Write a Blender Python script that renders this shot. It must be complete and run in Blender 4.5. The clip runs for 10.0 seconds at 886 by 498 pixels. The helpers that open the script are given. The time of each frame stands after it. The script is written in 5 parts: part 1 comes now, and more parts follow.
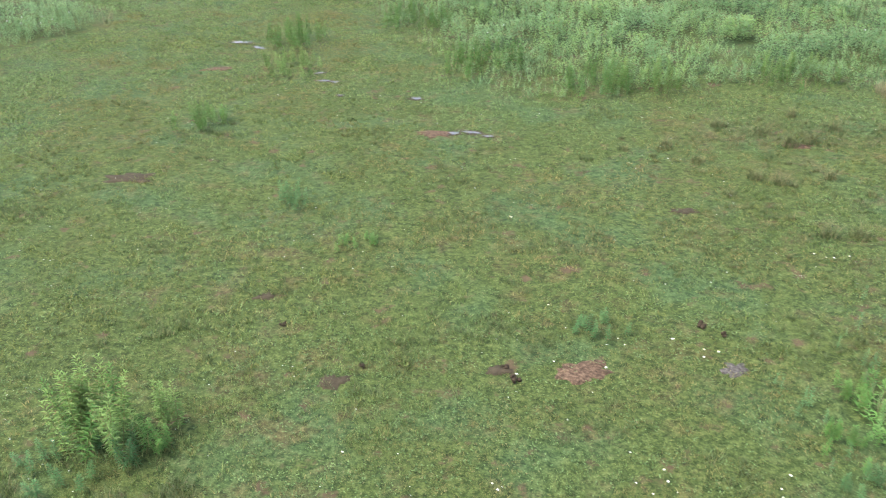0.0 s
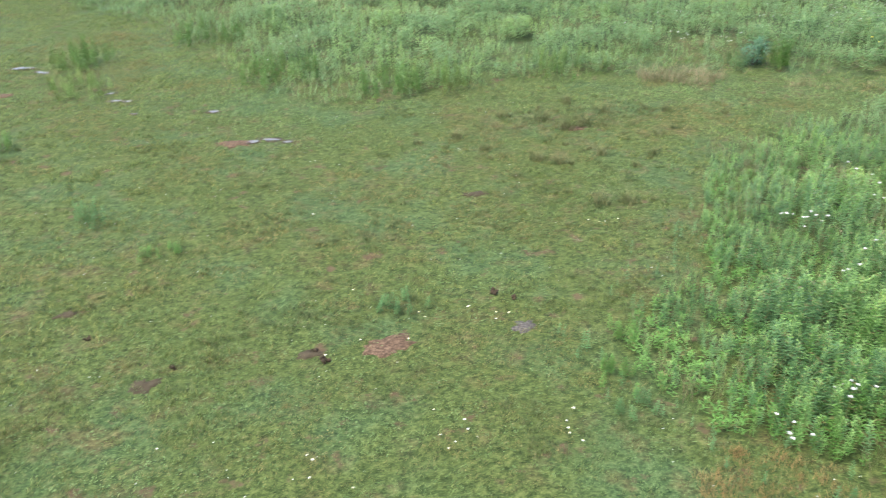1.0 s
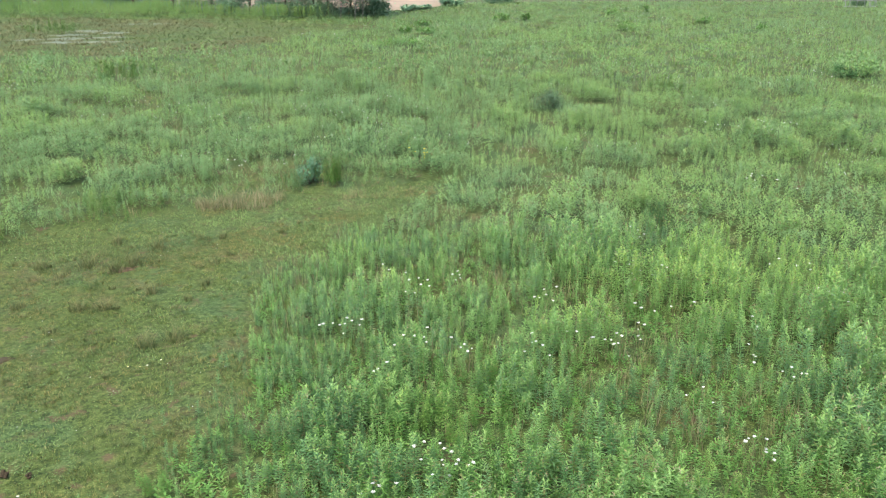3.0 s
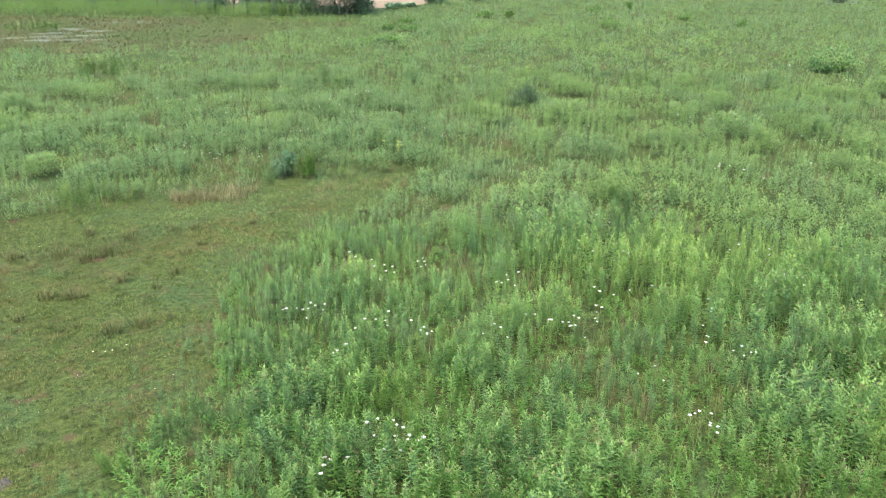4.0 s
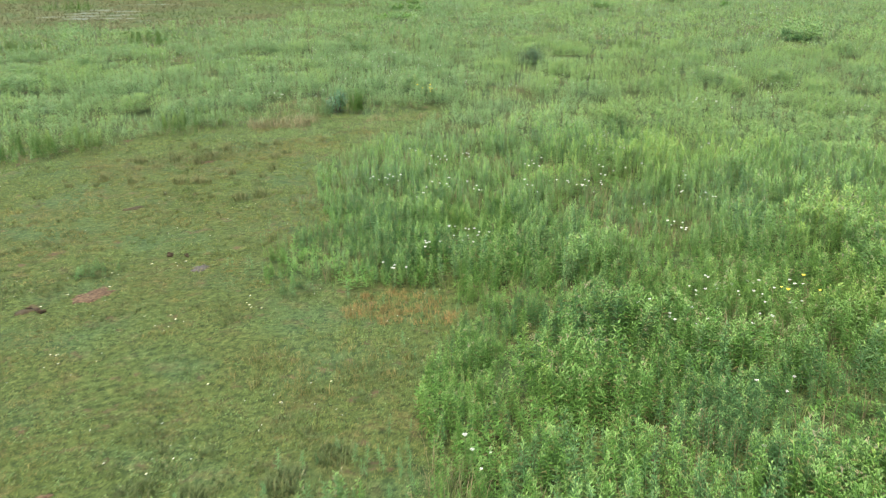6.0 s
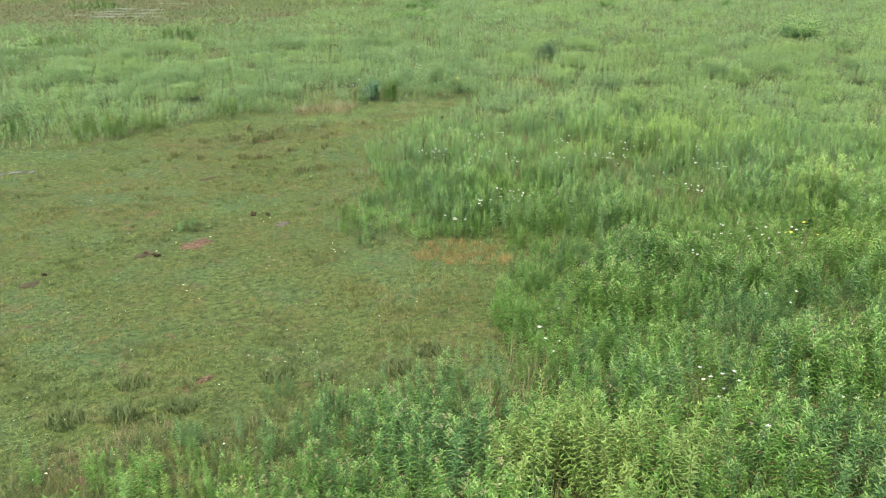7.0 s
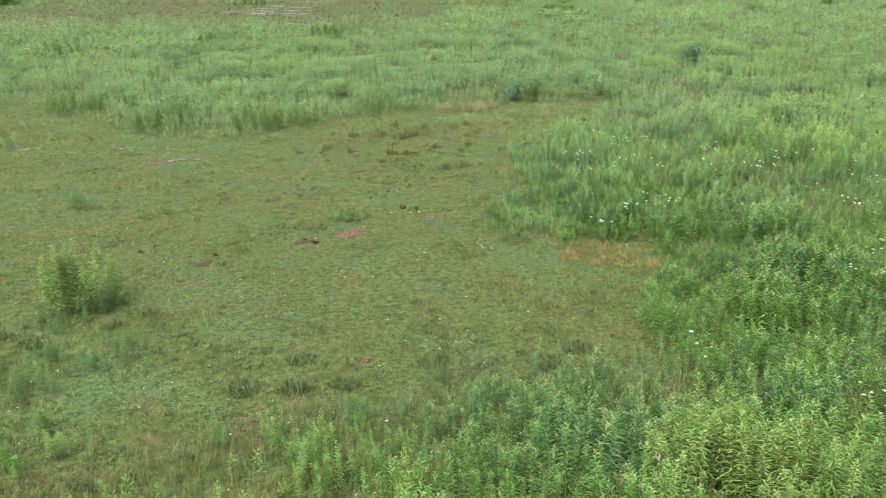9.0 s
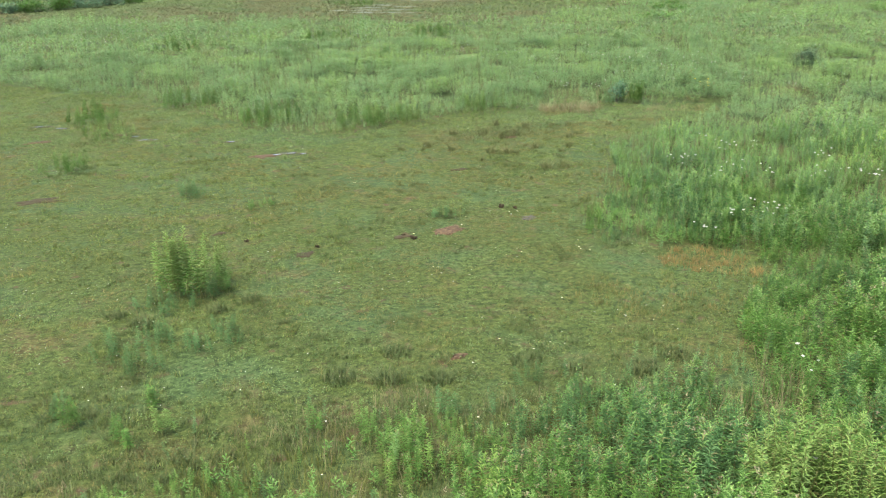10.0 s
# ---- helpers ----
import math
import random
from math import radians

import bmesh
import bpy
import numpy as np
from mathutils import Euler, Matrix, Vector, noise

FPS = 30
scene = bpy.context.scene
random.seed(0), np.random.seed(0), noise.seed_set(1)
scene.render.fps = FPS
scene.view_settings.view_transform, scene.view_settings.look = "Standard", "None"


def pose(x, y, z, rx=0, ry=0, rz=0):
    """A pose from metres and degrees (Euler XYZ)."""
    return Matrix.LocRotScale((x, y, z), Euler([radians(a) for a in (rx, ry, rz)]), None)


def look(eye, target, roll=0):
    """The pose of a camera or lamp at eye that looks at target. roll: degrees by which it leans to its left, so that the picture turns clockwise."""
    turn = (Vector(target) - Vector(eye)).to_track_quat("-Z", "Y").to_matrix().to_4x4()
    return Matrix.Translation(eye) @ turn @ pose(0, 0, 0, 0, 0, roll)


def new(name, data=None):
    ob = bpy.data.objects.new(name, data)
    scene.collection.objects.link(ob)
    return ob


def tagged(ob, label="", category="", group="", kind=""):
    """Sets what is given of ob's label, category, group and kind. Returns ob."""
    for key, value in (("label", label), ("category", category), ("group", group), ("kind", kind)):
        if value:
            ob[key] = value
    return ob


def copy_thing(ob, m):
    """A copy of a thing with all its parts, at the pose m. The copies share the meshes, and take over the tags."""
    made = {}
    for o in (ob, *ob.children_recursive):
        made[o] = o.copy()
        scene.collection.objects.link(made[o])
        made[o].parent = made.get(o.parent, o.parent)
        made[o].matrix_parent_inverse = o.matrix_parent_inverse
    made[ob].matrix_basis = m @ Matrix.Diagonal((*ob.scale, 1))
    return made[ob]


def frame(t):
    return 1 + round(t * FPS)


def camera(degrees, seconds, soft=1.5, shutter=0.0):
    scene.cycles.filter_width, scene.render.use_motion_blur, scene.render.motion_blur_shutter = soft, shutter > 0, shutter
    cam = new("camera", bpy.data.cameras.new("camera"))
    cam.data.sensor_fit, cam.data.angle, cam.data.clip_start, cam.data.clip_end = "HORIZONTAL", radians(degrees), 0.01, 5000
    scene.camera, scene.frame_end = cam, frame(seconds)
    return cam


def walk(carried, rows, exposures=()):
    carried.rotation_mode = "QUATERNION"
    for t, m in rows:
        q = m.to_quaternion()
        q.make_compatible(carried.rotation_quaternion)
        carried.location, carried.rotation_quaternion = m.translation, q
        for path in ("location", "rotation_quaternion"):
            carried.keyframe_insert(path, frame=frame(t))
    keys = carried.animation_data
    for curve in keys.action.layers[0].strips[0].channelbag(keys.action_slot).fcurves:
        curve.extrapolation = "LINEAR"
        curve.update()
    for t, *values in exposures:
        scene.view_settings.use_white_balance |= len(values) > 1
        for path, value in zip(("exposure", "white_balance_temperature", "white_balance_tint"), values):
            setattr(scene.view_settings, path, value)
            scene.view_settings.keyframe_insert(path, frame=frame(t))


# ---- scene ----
cam = camera(55.7, 10.0, soft=1.0, shutter=0.24)
EXPOSURE = 2.0
PATH = [
    (0, (-0.12, 0.169, 5.779), (-0.434, 1.908, 4.843), -0.2),
    (0.5, (0.064, -0.226, 5.781), (-0.082, 1.534, 4.842), -0.3),
    (1, (0.327, -0.468, 5.709), (0.412, 1.314, 4.805), -0.3),
    (1.5, (0.651, -0.571, 5.627), (1.035, 1.242, 4.874), -0.2),
    (2, (1.122, -0.573, 5.598), (1.845, 1.182, 4.966), -0.5),
    (2.5, (1.572, -0.541, 5.577), (2.449, 1.141, 4.944), -0.4),
    (3, (1.987, -0.491, 5.61), (2.888, 1.178, 4.975), -0.4),
    (3.2, (2.105, -0.496, 5.617), (3.012, 1.17, 4.982), -0.5),
    (3.5, (2.226, -0.569, 5.596), (3.138, 1.094, 4.961), -0.5),
    (3.8, (2.274, -0.771, 5.528), (3.191, 0.889, 4.892), -0.5),
    (4.05, (2.221, -1.028, 5.448), (3.142, 0.63, 4.812), -0.5),
    (4.3, (2.053, -1.36, 5.358), (2.978, 0.295, 4.722), -0.5),
    (4.5, (1.865, -1.654, 5.285), (2.79, 0.0, 4.646), -0.5),
    (5, (1.086, -2.614, 5.039), (2.016, -0.965, 4.398), -0.5),
    (5.5, (0.013, -3.712, 4.851), (0.947, -2.065, 4.207), -0.6),
    (6, (-1.173, -4.768, 4.754), (-0.236, -3.123, 4.108), -0.6),
    (6.2, (-1.62, -5.158, 4.738), (-0.686, -3.512, 4.093), -0.6),
    (6.5, (-2.272, -5.694, 4.712), (-1.336, -4.049, 4.068), -0.57),
    (6.75, (-2.76, -6.053, 4.696), (-1.823, -4.408, 4.053), -0.55),
    (7.0, (-3.161, -6.31, 4.696), (-2.222, -4.666, 4.053), -0.53),
    (7.3, (-3.477, -6.461, 4.73), (-2.536, -4.817, 4.088), -0.5),
    (7.5, (-3.584, -6.489, 4.76), (-2.64, -4.847, 4.117), -0.5),
    (8, (-3.686, -6.488, 4.825), (-2.759, -4.837, 4.181), -0.4),
    (8.5, (-3.704, -6.467, 4.823), (-2.899, -4.753, 4.178), -0.4),
    (9, (-3.731, -6.46, 4.803), (-3.05, -4.693, 4.159), -0.4),
    (9.5, (-3.751, -6.461, 4.789), (-3.182, -4.655, 4.145), -0.5),
    (10, (-3.761, -6.481, 4.785), (-3.297, -4.644, 4.142), -0.5),
]
walk(cam, [(t, look(eye, target, roll)) for t, eye, target, roll in PATH],
     exposures=[(0.0, EXPOSURE + 0.06, 6300, 18), (1.4, EXPOSURE + 0.1, 6350, 16), (2.1, EXPOSURE, 6400, 13), (3.4, EXPOSURE - 0.08, 6630, 10), (4.6, EXPOSURE - 0.05, 6800, 10), (7.5, EXPOSURE, 7080, 11), (10.0, EXPOSURE, 6900, 11)])

# ---- world, sun, exposure ----
SUN_UP, SUN_ROUND = radians(60), radians(230)
world = bpy.data.worlds.new("overcast_sky")
scene.world = world
world.use_nodes = True
wn = world.node_tree.nodes
sky = wn.new("ShaderNodeTexSky")
sky.sky_type, sky.sun_disc = "NISHITA", False
sky.sun_elevation, sky.sun_rotation = SUN_UP, SUN_ROUND
sky.air_density, sky.dust_density, sky.ozone_density = 1.0, 4.0, 1.0
wn["Background"].inputs["Strength"].default_value = 0.15
world.node_tree.links.new(sky.outputs[0], wn["Background"].inputs["Color"])
sun_data = bpy.data.lights.new("sun", "SUN")
sun_data.energy, sun_data.angle, sun_data.color = 1.0, radians(45), (1.0, 0.96, 0.9)
sun = new("sun", sun_data)
sun.matrix_world = look((math.sin(SUN_ROUND) * math.cos(SUN_UP) * 60, math.cos(SUN_ROUND) * math.cos(SUN_UP) * 60, math.sin(SUN_UP) * 60), (0, 0, 0))


# ---- lay of the land ----
def soft_plus(v, w):
    return w * np.logaddexp(0, np.asarray(v, float) / w)


def lattice(x, y, seed):
    """Smooth value noise in 0..1."""
    xi, yi = np.floor(x), np.floor(y)
    u, v = x - xi, y - yi
    u, v = u * u * (3 - 2 * u), v * v * (3 - 2 * v)

    def h(a, b):
        q = np.sin(a * 127.1 + b * 311.7 + seed * 74.7) * 43758.5453
        return q - np.floor(q)
    return (h(xi, yi) * (1 - u) + h(xi + 1, yi) * u) * (1 - v) + (h(xi, yi + 1) * (1 - u) + h(xi + 1, yi + 1) * u) * v


def cloud(x, y, size, seed, octaves=3):
    x, y = np.asarray(x, float), np.asarray(y, float)
    total, amp, norm = 0, 1.0, 0
    for o in range(octaves):
        total, norm = total + amp * lattice(x / size + 37 * o, y / size - 19 * o, seed + o), norm + amp
        size, amp = size / 2, amp / 2
    return total / norm


def inside(x, y, poly):
    x, y = np.asarray(x, float), np.asarray(y, float)
    hit = np.zeros(x.shape, bool)
    for (ax, ay), (bx, by) in zip(poly, poly[1:] + poly[:1]):
        if ay != by:
            hit ^= ((ay > y) != (by > y)) & (x < (bx - ax) * (y - ay) / (by - ay) + ax)
    return hit


def ragged(x, y, poly, reach=0.45, size=0.9, seed=3):
    """Inside a polygon whose edge wanders."""
    dx, dy = cloud(x, y, size, seed) - 0.5, cloud(x, y, size, seed + 40) - 0.5
    return inside(x + 2 * reach * dx, y + 2 * reach * dy, poly)


def ground_z(x, y):
    x, y = np.asarray(x, float), np.asarray(y, float)
    d = 0.35 * x + 0.94 * y
    z = 0.036 * (soft_plus(d - 13, 3) - soft_plus(d - 110, 12))
    near = np.exp(-((x / 60) ** 2 + ((y - 15) / 60) ** 2))
    return z + near * (0.10 * (cloud(x, y, 5.0, 11) - 0.5) + 0.05 * (cloud(x, y, 1.1, 12) - 0.5))


def gz(x, y):
    return float(ground_z(x, y))


# the grazed lawn, the far worn clearing, and the taller patch on the lawn's far side
LAWN = [(-40, 33), (-20, 36), (-12.5, 30.5), (-10, 27.7), (-6.8, 25.5), (-5.15, 22.3), (-3.6, 19.5), (-1.4, 17.6), (1.5, 18.6), (3.5, 19.0), (5.3, 19.1), (6.3, 19.4),
        (8.1, 18.8), (9.6, 18.9), (12.3, 18.4), (11.5, 17.0), (9.8, 15.8), (8.0, 14.9), (6.5, 14.3), (5.5, 13.0), (5.1, 11.5), (4.8, 10.4), (4.2, 9.5), (3.2, 8.2), (3.05, 7.3),
        (3.5, 6.4), (4.6, 5.7), (4.6, 4.7), (3.6, 3.8), (2.85, 2.8), (2.4, 1.9), (2.2, 1.2), (1.7, 0.85), (0.7, 1.5), (0.0, 1.9), (-0.6, 1.75), (-1.1, 1.0), (-1.9, 1.5), (-2.7, 1.45), (-3.5, 1.5), (-4.1, 1.2), (-5.0, 0.7), (-7, -2), (-40, -14)]
CLEARING = [(-45, 62), (-18, 55), (1.9, 52.6), (9.9, 47), (15, 46.8), (22.5, 52.6), (27, 54), (24, 60), (14, 68.6), (4.4, 76), (-20, 72), (-45, 76)]
LEFT_PATCH = [(-26, 19), (-16, 19.2), (-14.2, 21.5), (-14.3, 24), (-22, 29), (-30, 28)]


SANDY = [(20, 76), (26, 70.5), (31, 66.5), (36, 67), (40, 69), (47, 77), (42, 98), (14, 104)]
MOWN = [(41.5, 71.5), (50, 69), (62, 62.5), (82, 50), (140, 40), (160, 140), (50, 120), (48, 78)]
# bare spots: x, y, half-lengths, turn
BARE = {"red_mud": [(0.08, 8.17, 0.34, 0.21, 0.2), (-3.0, 15.42, 0.42, 0.2, 0.1), (-9.03, 19.0, 0.4, 0.2, 0.3), (3.76, 15.8, 0.3, 0.14, 0.0), (-1.15, 2.97, 0.13, 0.07, 0.4)],
        "dark_mud": [(-2.72, 7.52, 0.2, 0.13, 0.5), (-7.9, 12.5, 0.5, 0.2, 0.2), (-0.91, 8.05, 0.16, 0.1, 0.0), (-4.14, 9.15, 0.14, 0.09, 0.3), (1.5, 12.68, 0.22, 0.1, 0.2)],
        "silt": [(1.77, 8.5, 0.16, 0.13, 0.9)],
        "puddle": [(-2.68, 15.5, 0.19, 0.1, 0.3), (-2.3, 15.62, 0.24, 0.1, -0.1), (-1.98, 15.48, 0.13, 0.07, 0.2), (-6.2, 18.34, 0.2, 0.1, 0.2), (-5.9, 18.3, 0.15, 0.08, 0.0), (-6.45, 18.95, 0.18, 0.09, 0.7), (-3.82, 17.4, 0.16, 0.1, 0.0), (-5.5, 17.35, 0.12, 0.07, 0.0), (-9.4, 21.3, 0.34, 0.15, 0.1), (-8.75, 20.9, 0.3, 0.1, -0.4)],
        "pale_silt": [(6.2, 56.2, 1.3, 0.7, -0.4), (8.6, 55.2, 1.3, 0.6, -0.4), (6.9, 58.0, 1.7, 0.8, -0.4), (9.4, 57.4, 1.3, 0.7, -0.3), (7.4, 60.2, 1.6, 0.8, -0.4), (8.6, 62.2, 1.8, 0.9, -0.4), (5.0, 58.6, 1.2, 0.6, -0.4), (10.0, 60.0, 1.2, 0.6, -0.4), (13.8, 65, 1.5, 0.5, -0.4), (12.2, 65.8, 1.0, 0.35, -0.4)]}


def off_bare(x, y):
    keep = np.ones(x.shape, bool)
    for kind, spots in BARE.items():
        share = {"puddle": 0.2, "pale_silt": 0.6}.get(kind, 0.72)
        for cx, cy, a, b, t in spots:
            u, v = (x - cx) * math.cos(t) + (y - cy) * math.sin(t), -(x - cx) * math.sin(t) + (y - cy) * math.cos(t)
            keep &= (u / (a * share)) ** 2 + (v / (b * share)) ** 2 + 4.5 * (cloud(x, y, 0.1, 5, 2) - 0.5) > 0.85
    return keep


def tall(x, y):
    meadow = ~ragged(x, y, LAWN) & ~ragged(x, y, CLEARING, 2.5, 5) & ~inside(x, y, SANDY) & ~inside(x, y, MOWN)
    return meadow | ragged(x, y, LEFT_PATCH)


def depth_in_meadow(x, y, reach=0.7):
    """0 at the lawn's edge, 1 well inside the tall growth."""
    t = np.zeros(x.shape)
    for k in range(8):
        t += tall(x + reach * math.cos(k * 0.785), y + reach * math.sin(k * 0.785))
    return t / 8


def in_sight(x, y, margin):
    """The wedge of land that the walk looks over."""
    right = (x - 2.0) * 0.55 - (y + 0.5) * 0.83
    left = -(x + 0.1) * 0.79 - (y - 0.2) * 0.62
    return (right < margin) & (left < margin) & (y > -5.5)


def reach_from_walk(x, y):
    """Metres from the line below the flight."""
    ax, ay, bx, by = -3.7, -6.5, 2.0, -0.5
    s = np.clip(((x - ax) * (bx - ax) + (y - ay) * (by - ay)) / ((bx - ax) ** 2 + (by - ay) ** 2), 0, 1)
    return np.hypot(x - ax - s * (bx - ax), y - ay - s * (by - ay))


# ---- materials ----
def nodes_of(name):
    m = bpy.data.materials.new(name)
    m.use_nodes = True
    return m, m.node_tree.nodes, m.node_tree.links


def ramp_of(n, stops):
    r = n.new("ShaderNodeValToRGB")
    r.color_ramp.elements[0].position, r.color_ramp.elements[0].color = stops[0][0], (*stops[0][1], 1)
    r.color_ramp.elements[1].position, r.color_ramp.elements[1].color = stops[-1][0], (*stops[-1][1], 1)
    for at, col in stops[1:-1]:
        r.color_ramp.elements.new(at).color = (*col, 1)
    return r


def place_noise(n, l, scale, detail=3.0, rough=0.55):
    geo = n.new("ShaderNodeNewGeometry")
    tex = n.new("ShaderNodeTexNoise")
    tex.inputs["Scale"].default_value, tex.inputs["Detail"].default_value, tex.inputs["Roughness"].default_value = scale, detail, rough
    l.new(geo.outputs["Position"], tex.inputs["Vector"])
    return tex.outputs["Fac"]


def maths(n, l, op, a, b):
    m = n.new("ShaderNodeMath")
    m.operation = op
    for i, v in enumerate((a, b)):
        if isinstance(v, (int, float)):
            m.inputs[i].default_value = v
        else:
            l.new(v, m.inputs[i])
    return m.outputs[0]


def blend(n, l, fac, a, b, kind="MIX"):
    m = n.new("ShaderNodeMix")
    m.data_type, m.blend_type = "RGBA", kind
    for sock, v in ((m.inputs[0], fac), (m.inputs[6], a), (m.inputs[7], b)):
        if isinstance(v, (int, float)):
            sock.default_value = v
        elif isinstance(v, tuple):
            sock.default_value = (*v, 1)
        else:
            l.new(v, sock)
    return m.outputs[2]


def leaf_material(name, dark, mid, light, patch=0.45, through_light=0.3, rough=0.6, stale=(0.16, 0.12, 0.05), stale_share=0.08, fine_scale=5.0, fine_share=0.35, blade_share=0.35):
    """Foliage: each leaf its own tone, plants in patches, some withered leaves."""
    m, n, l = nodes_of(name)
    isle = n.new("ShaderNodeNewGeometry").outputs["Random Per Island"]
    grain = place_noise(n, l, patch, 3)
    fine = place_noise(n, l, fine_scale, 2)
    tone = maths(n, l, "ADD", maths(n, l, "MULTIPLY", isle, blade_share), maths(n, l, "ADD", maths(n, l, "MULTIPLY", grain, 0.75), maths(n, l, "MULTIPLY", fine, fine_share)))
    col = ramp_of(n, [(0.35, dark), (0.72, mid), (1.08, light)])
    l.new(maths(n, l, "SUBTRACT", tone, (fine_share + blade_share - 0.7) / 2), col.inputs[0])
    withered = maths(n, l, "LESS_THAN", maths(n, l, "FRACT", maths(n, l, "MULTIPLY", isle, 17.3), 0.0), stale_share)
    colour = blend(n, l, maths(n, l, "MULTIPLY", withered, 0.65), col.outputs[0], stale)
    bsdf = n["Principled BSDF"]
    bsdf.inputs["Roughness"].default_value = rough
    bsdf.inputs["Specular IOR Level"].default_value = 0.3
    l.new(colour, bsdf.inputs["Base Color"])
    trans = n.new("ShaderNodeBsdfTranslucent")
    l.new(colour, trans.inputs["Color"])
    mix = n.new("ShaderNodeMixShader")
    mix.inputs[0].default_value = through_light
    l.new(bsdf.outputs[0], mix.inputs[1])
    l.new(trans.outputs[0], mix.inputs[2])
    l.new(mix.outputs[0], n["Material Output"].inputs["Surface"])
    return m


def plain(name, colours, scale, rough=0.9, bump=0.0, bump_scale=30.0, metal=0.0):
    m, n, l = nodes_of(name)
    a, b = place_noise(n, l, scale, 5, 0.6), place_noise(n, l, scale * 9, 3)
    col = ramp_of(n, colours)
    l.new(maths(n, l, "ADD", maths(n, l, "MULTIPLY", a, 0.7), maths(n, l, "MULTIPLY", b, 0.3)), col.inputs[0])
    bsdf = n["Principled BSDF"]
    l.new(col.outputs[0], bsdf.inputs["Base Color"])
    bsdf.inputs["Roughness"].default_value, bsdf.inputs["Metallic"].default_value = rough, metal
    bsdf.inputs["Specular IOR Level"].default_value = 0.15 if rough > 0.7 else 0.5
    if bump:
        bp = n.new("ShaderNodeBump")
        bp.inputs["Strength"].default_value, bp.inputs["Distance"].default_value = bump, 0.02
        l.new(place_noise(n, l, bump_scale, 4), bp.inputs["Height"])
        l.new(bp.outputs[0], bsdf.inputs["Normal"])
    return m


def turf_material():
    """Soil and short sward: greens, ochre thatch and bare brown spots."""
    m, n, l = nodes_of("turf")
    big, mid, fine, grit = place_noise(n, l, 0.35, 4), place_noise(n, l, 2.2, 5, 0.65), place_noise(n, l, 11, 5, 0.75), place_noise(n, l, 42, 3, 0.7)
    tone = maths(n, l, "ADD", maths(n, l, "MULTIPLY", fine, 0.6), maths(n, l, "MULTIPLY", grit, 0.4))
    green = ramp_of(n, [(0.39, (0.012, 0.022, 0.005)), (0.5, (0.038, 0.06, 0.014)), (0.62, (0.092, 0.116, 0.032))])
    cool = ramp_of(n, [(0.39, (0.012, 0.026, 0.008)), (0.5, (0.035, 0.065, 0.02)), (0.62, (0.08, 0.12, 0.042))])
    ochre = ramp_of(n, [(0.39, (0.027, 0.022, 0.009)), (0.5, (0.07, 0.057, 0.022)), (0.62, (0.128, 0.102, 0.042))])
    for r in (green, cool, ochre):
        l.new(tone, r.inputs[0])
    lush = ramp_of(n, [(0.49, (0, 0, 0)), (0.6, (1, 1, 1))])
    l.new(place_noise(n, l, 0.55, 4, 0.6), lush.inputs[0])
    thatch = ramp_of(n, [(0.525, (0, 0, 0)), (0.645, (1, 1, 1))])
    l.new(maths(n, l, "ADD", maths(n, l, "MULTIPLY", mid, 0.65), maths(n, l, "MULTIPLY", big, 0.36)), thatch.inputs[0])
    c1 = blend(n, l, maths(n, l, "MULTIPLY", thatch.outputs[0], 0.7), blend(n, l, lush.outputs[0], green.outputs[0], cool.outputs[0]), ochre.outputs[0])
    soil = ramp_of(n, [(0.585, (0, 0, 0)), (0.66, (0.9, 0.9, 0.9))])
    l.new(maths(n, l, "ADD", maths(n, l, "MULTIPLY", place_noise(n, l, 3.0, 5, 0.6), 0.85), maths(n, l, "MULTIPLY", fine, 0.15)), soil.inputs[0])
    c2 = blend(n, l, soil.outputs[0], c1, (0.07, 0.048, 0.027))
    bsdf = n["Principled BSDF"]
    l.new(c2, bsdf.inputs["Base Color"])
    bsdf.inputs["Roughness"].default_value = 0.95
    bsdf.inputs["Specular IOR Level"].default_value = 0.15
    bp = n.new("ShaderNodeBump")
    bp.inputs["Strength"].default_value, bp.inputs["Distance"].default_value = 0.6, 0.03
    l.new(fine, bp.inputs["Height"])
    l.new(bp.outputs[0], bsdf.inputs["Normal"])
    return m


def water_material():
    m, n, l = nodes_of("puddle_water")
    bsdf = n["Principled BSDF"]
    # raised grey base puts part of the sky's reflection into the colour
    bsdf.inputs["Base Color"].default_value = (0.12, 0.12, 0.105, 1)
    bsdf.inputs["Roughness"].default_value = 0.15
    bsdf.inputs["IOR"].default_value = 1.33
    bsdf.inputs["Specular IOR Level"].default_value = 0.5
    bp = n.new("ShaderNodeBump")
    bp.inputs["Strength"].default_value, bp.inputs["Distance"].default_value = 0.15, 0.01
    l.new(place_noise(n, l, 9, 3), bp.inputs["Height"])
    l.new(bp.outputs[0], bsdf.inputs["Normal"])
    return m


TURF = turf_material()
SWARD = leaf_material("sward", (0.034, 0.0707, 0.0153), (0.0895, 0.144, 0.0321), (0.174, 0.211, 0.0616), 0.5, 0.25, 0.75, (0.177, 0.148, 0.0518), 0.13, 24.0, 0.9, 0.6)
CLOVER = leaf_material("clover_leaf", (0.04, 0.085, 0.021), (0.075, 0.13, 0.035), (0.115, 0.178, 0.055), 0.6, 0.2, 0.6, (0.14, 0.12, 0.05), 0.1, 9.0, 0.5, 0.6)
LUSH = leaf_material("lush_grass", (0.0535, 0.107, 0.029), (0.0948, 0.161, 0.046), (0.143, 0.215, 0.0678), 0.6, 0.25, 0.6, (0.16, 0.13, 0.05), 0.06, 24.0, 0.8, 0.6)
TEAL = leaf_material("blue_green_leaf", (0.042, 0.117, 0.057), (0.069, 0.167, 0.083), (0.108, 0.22, 0.112), 0.9)
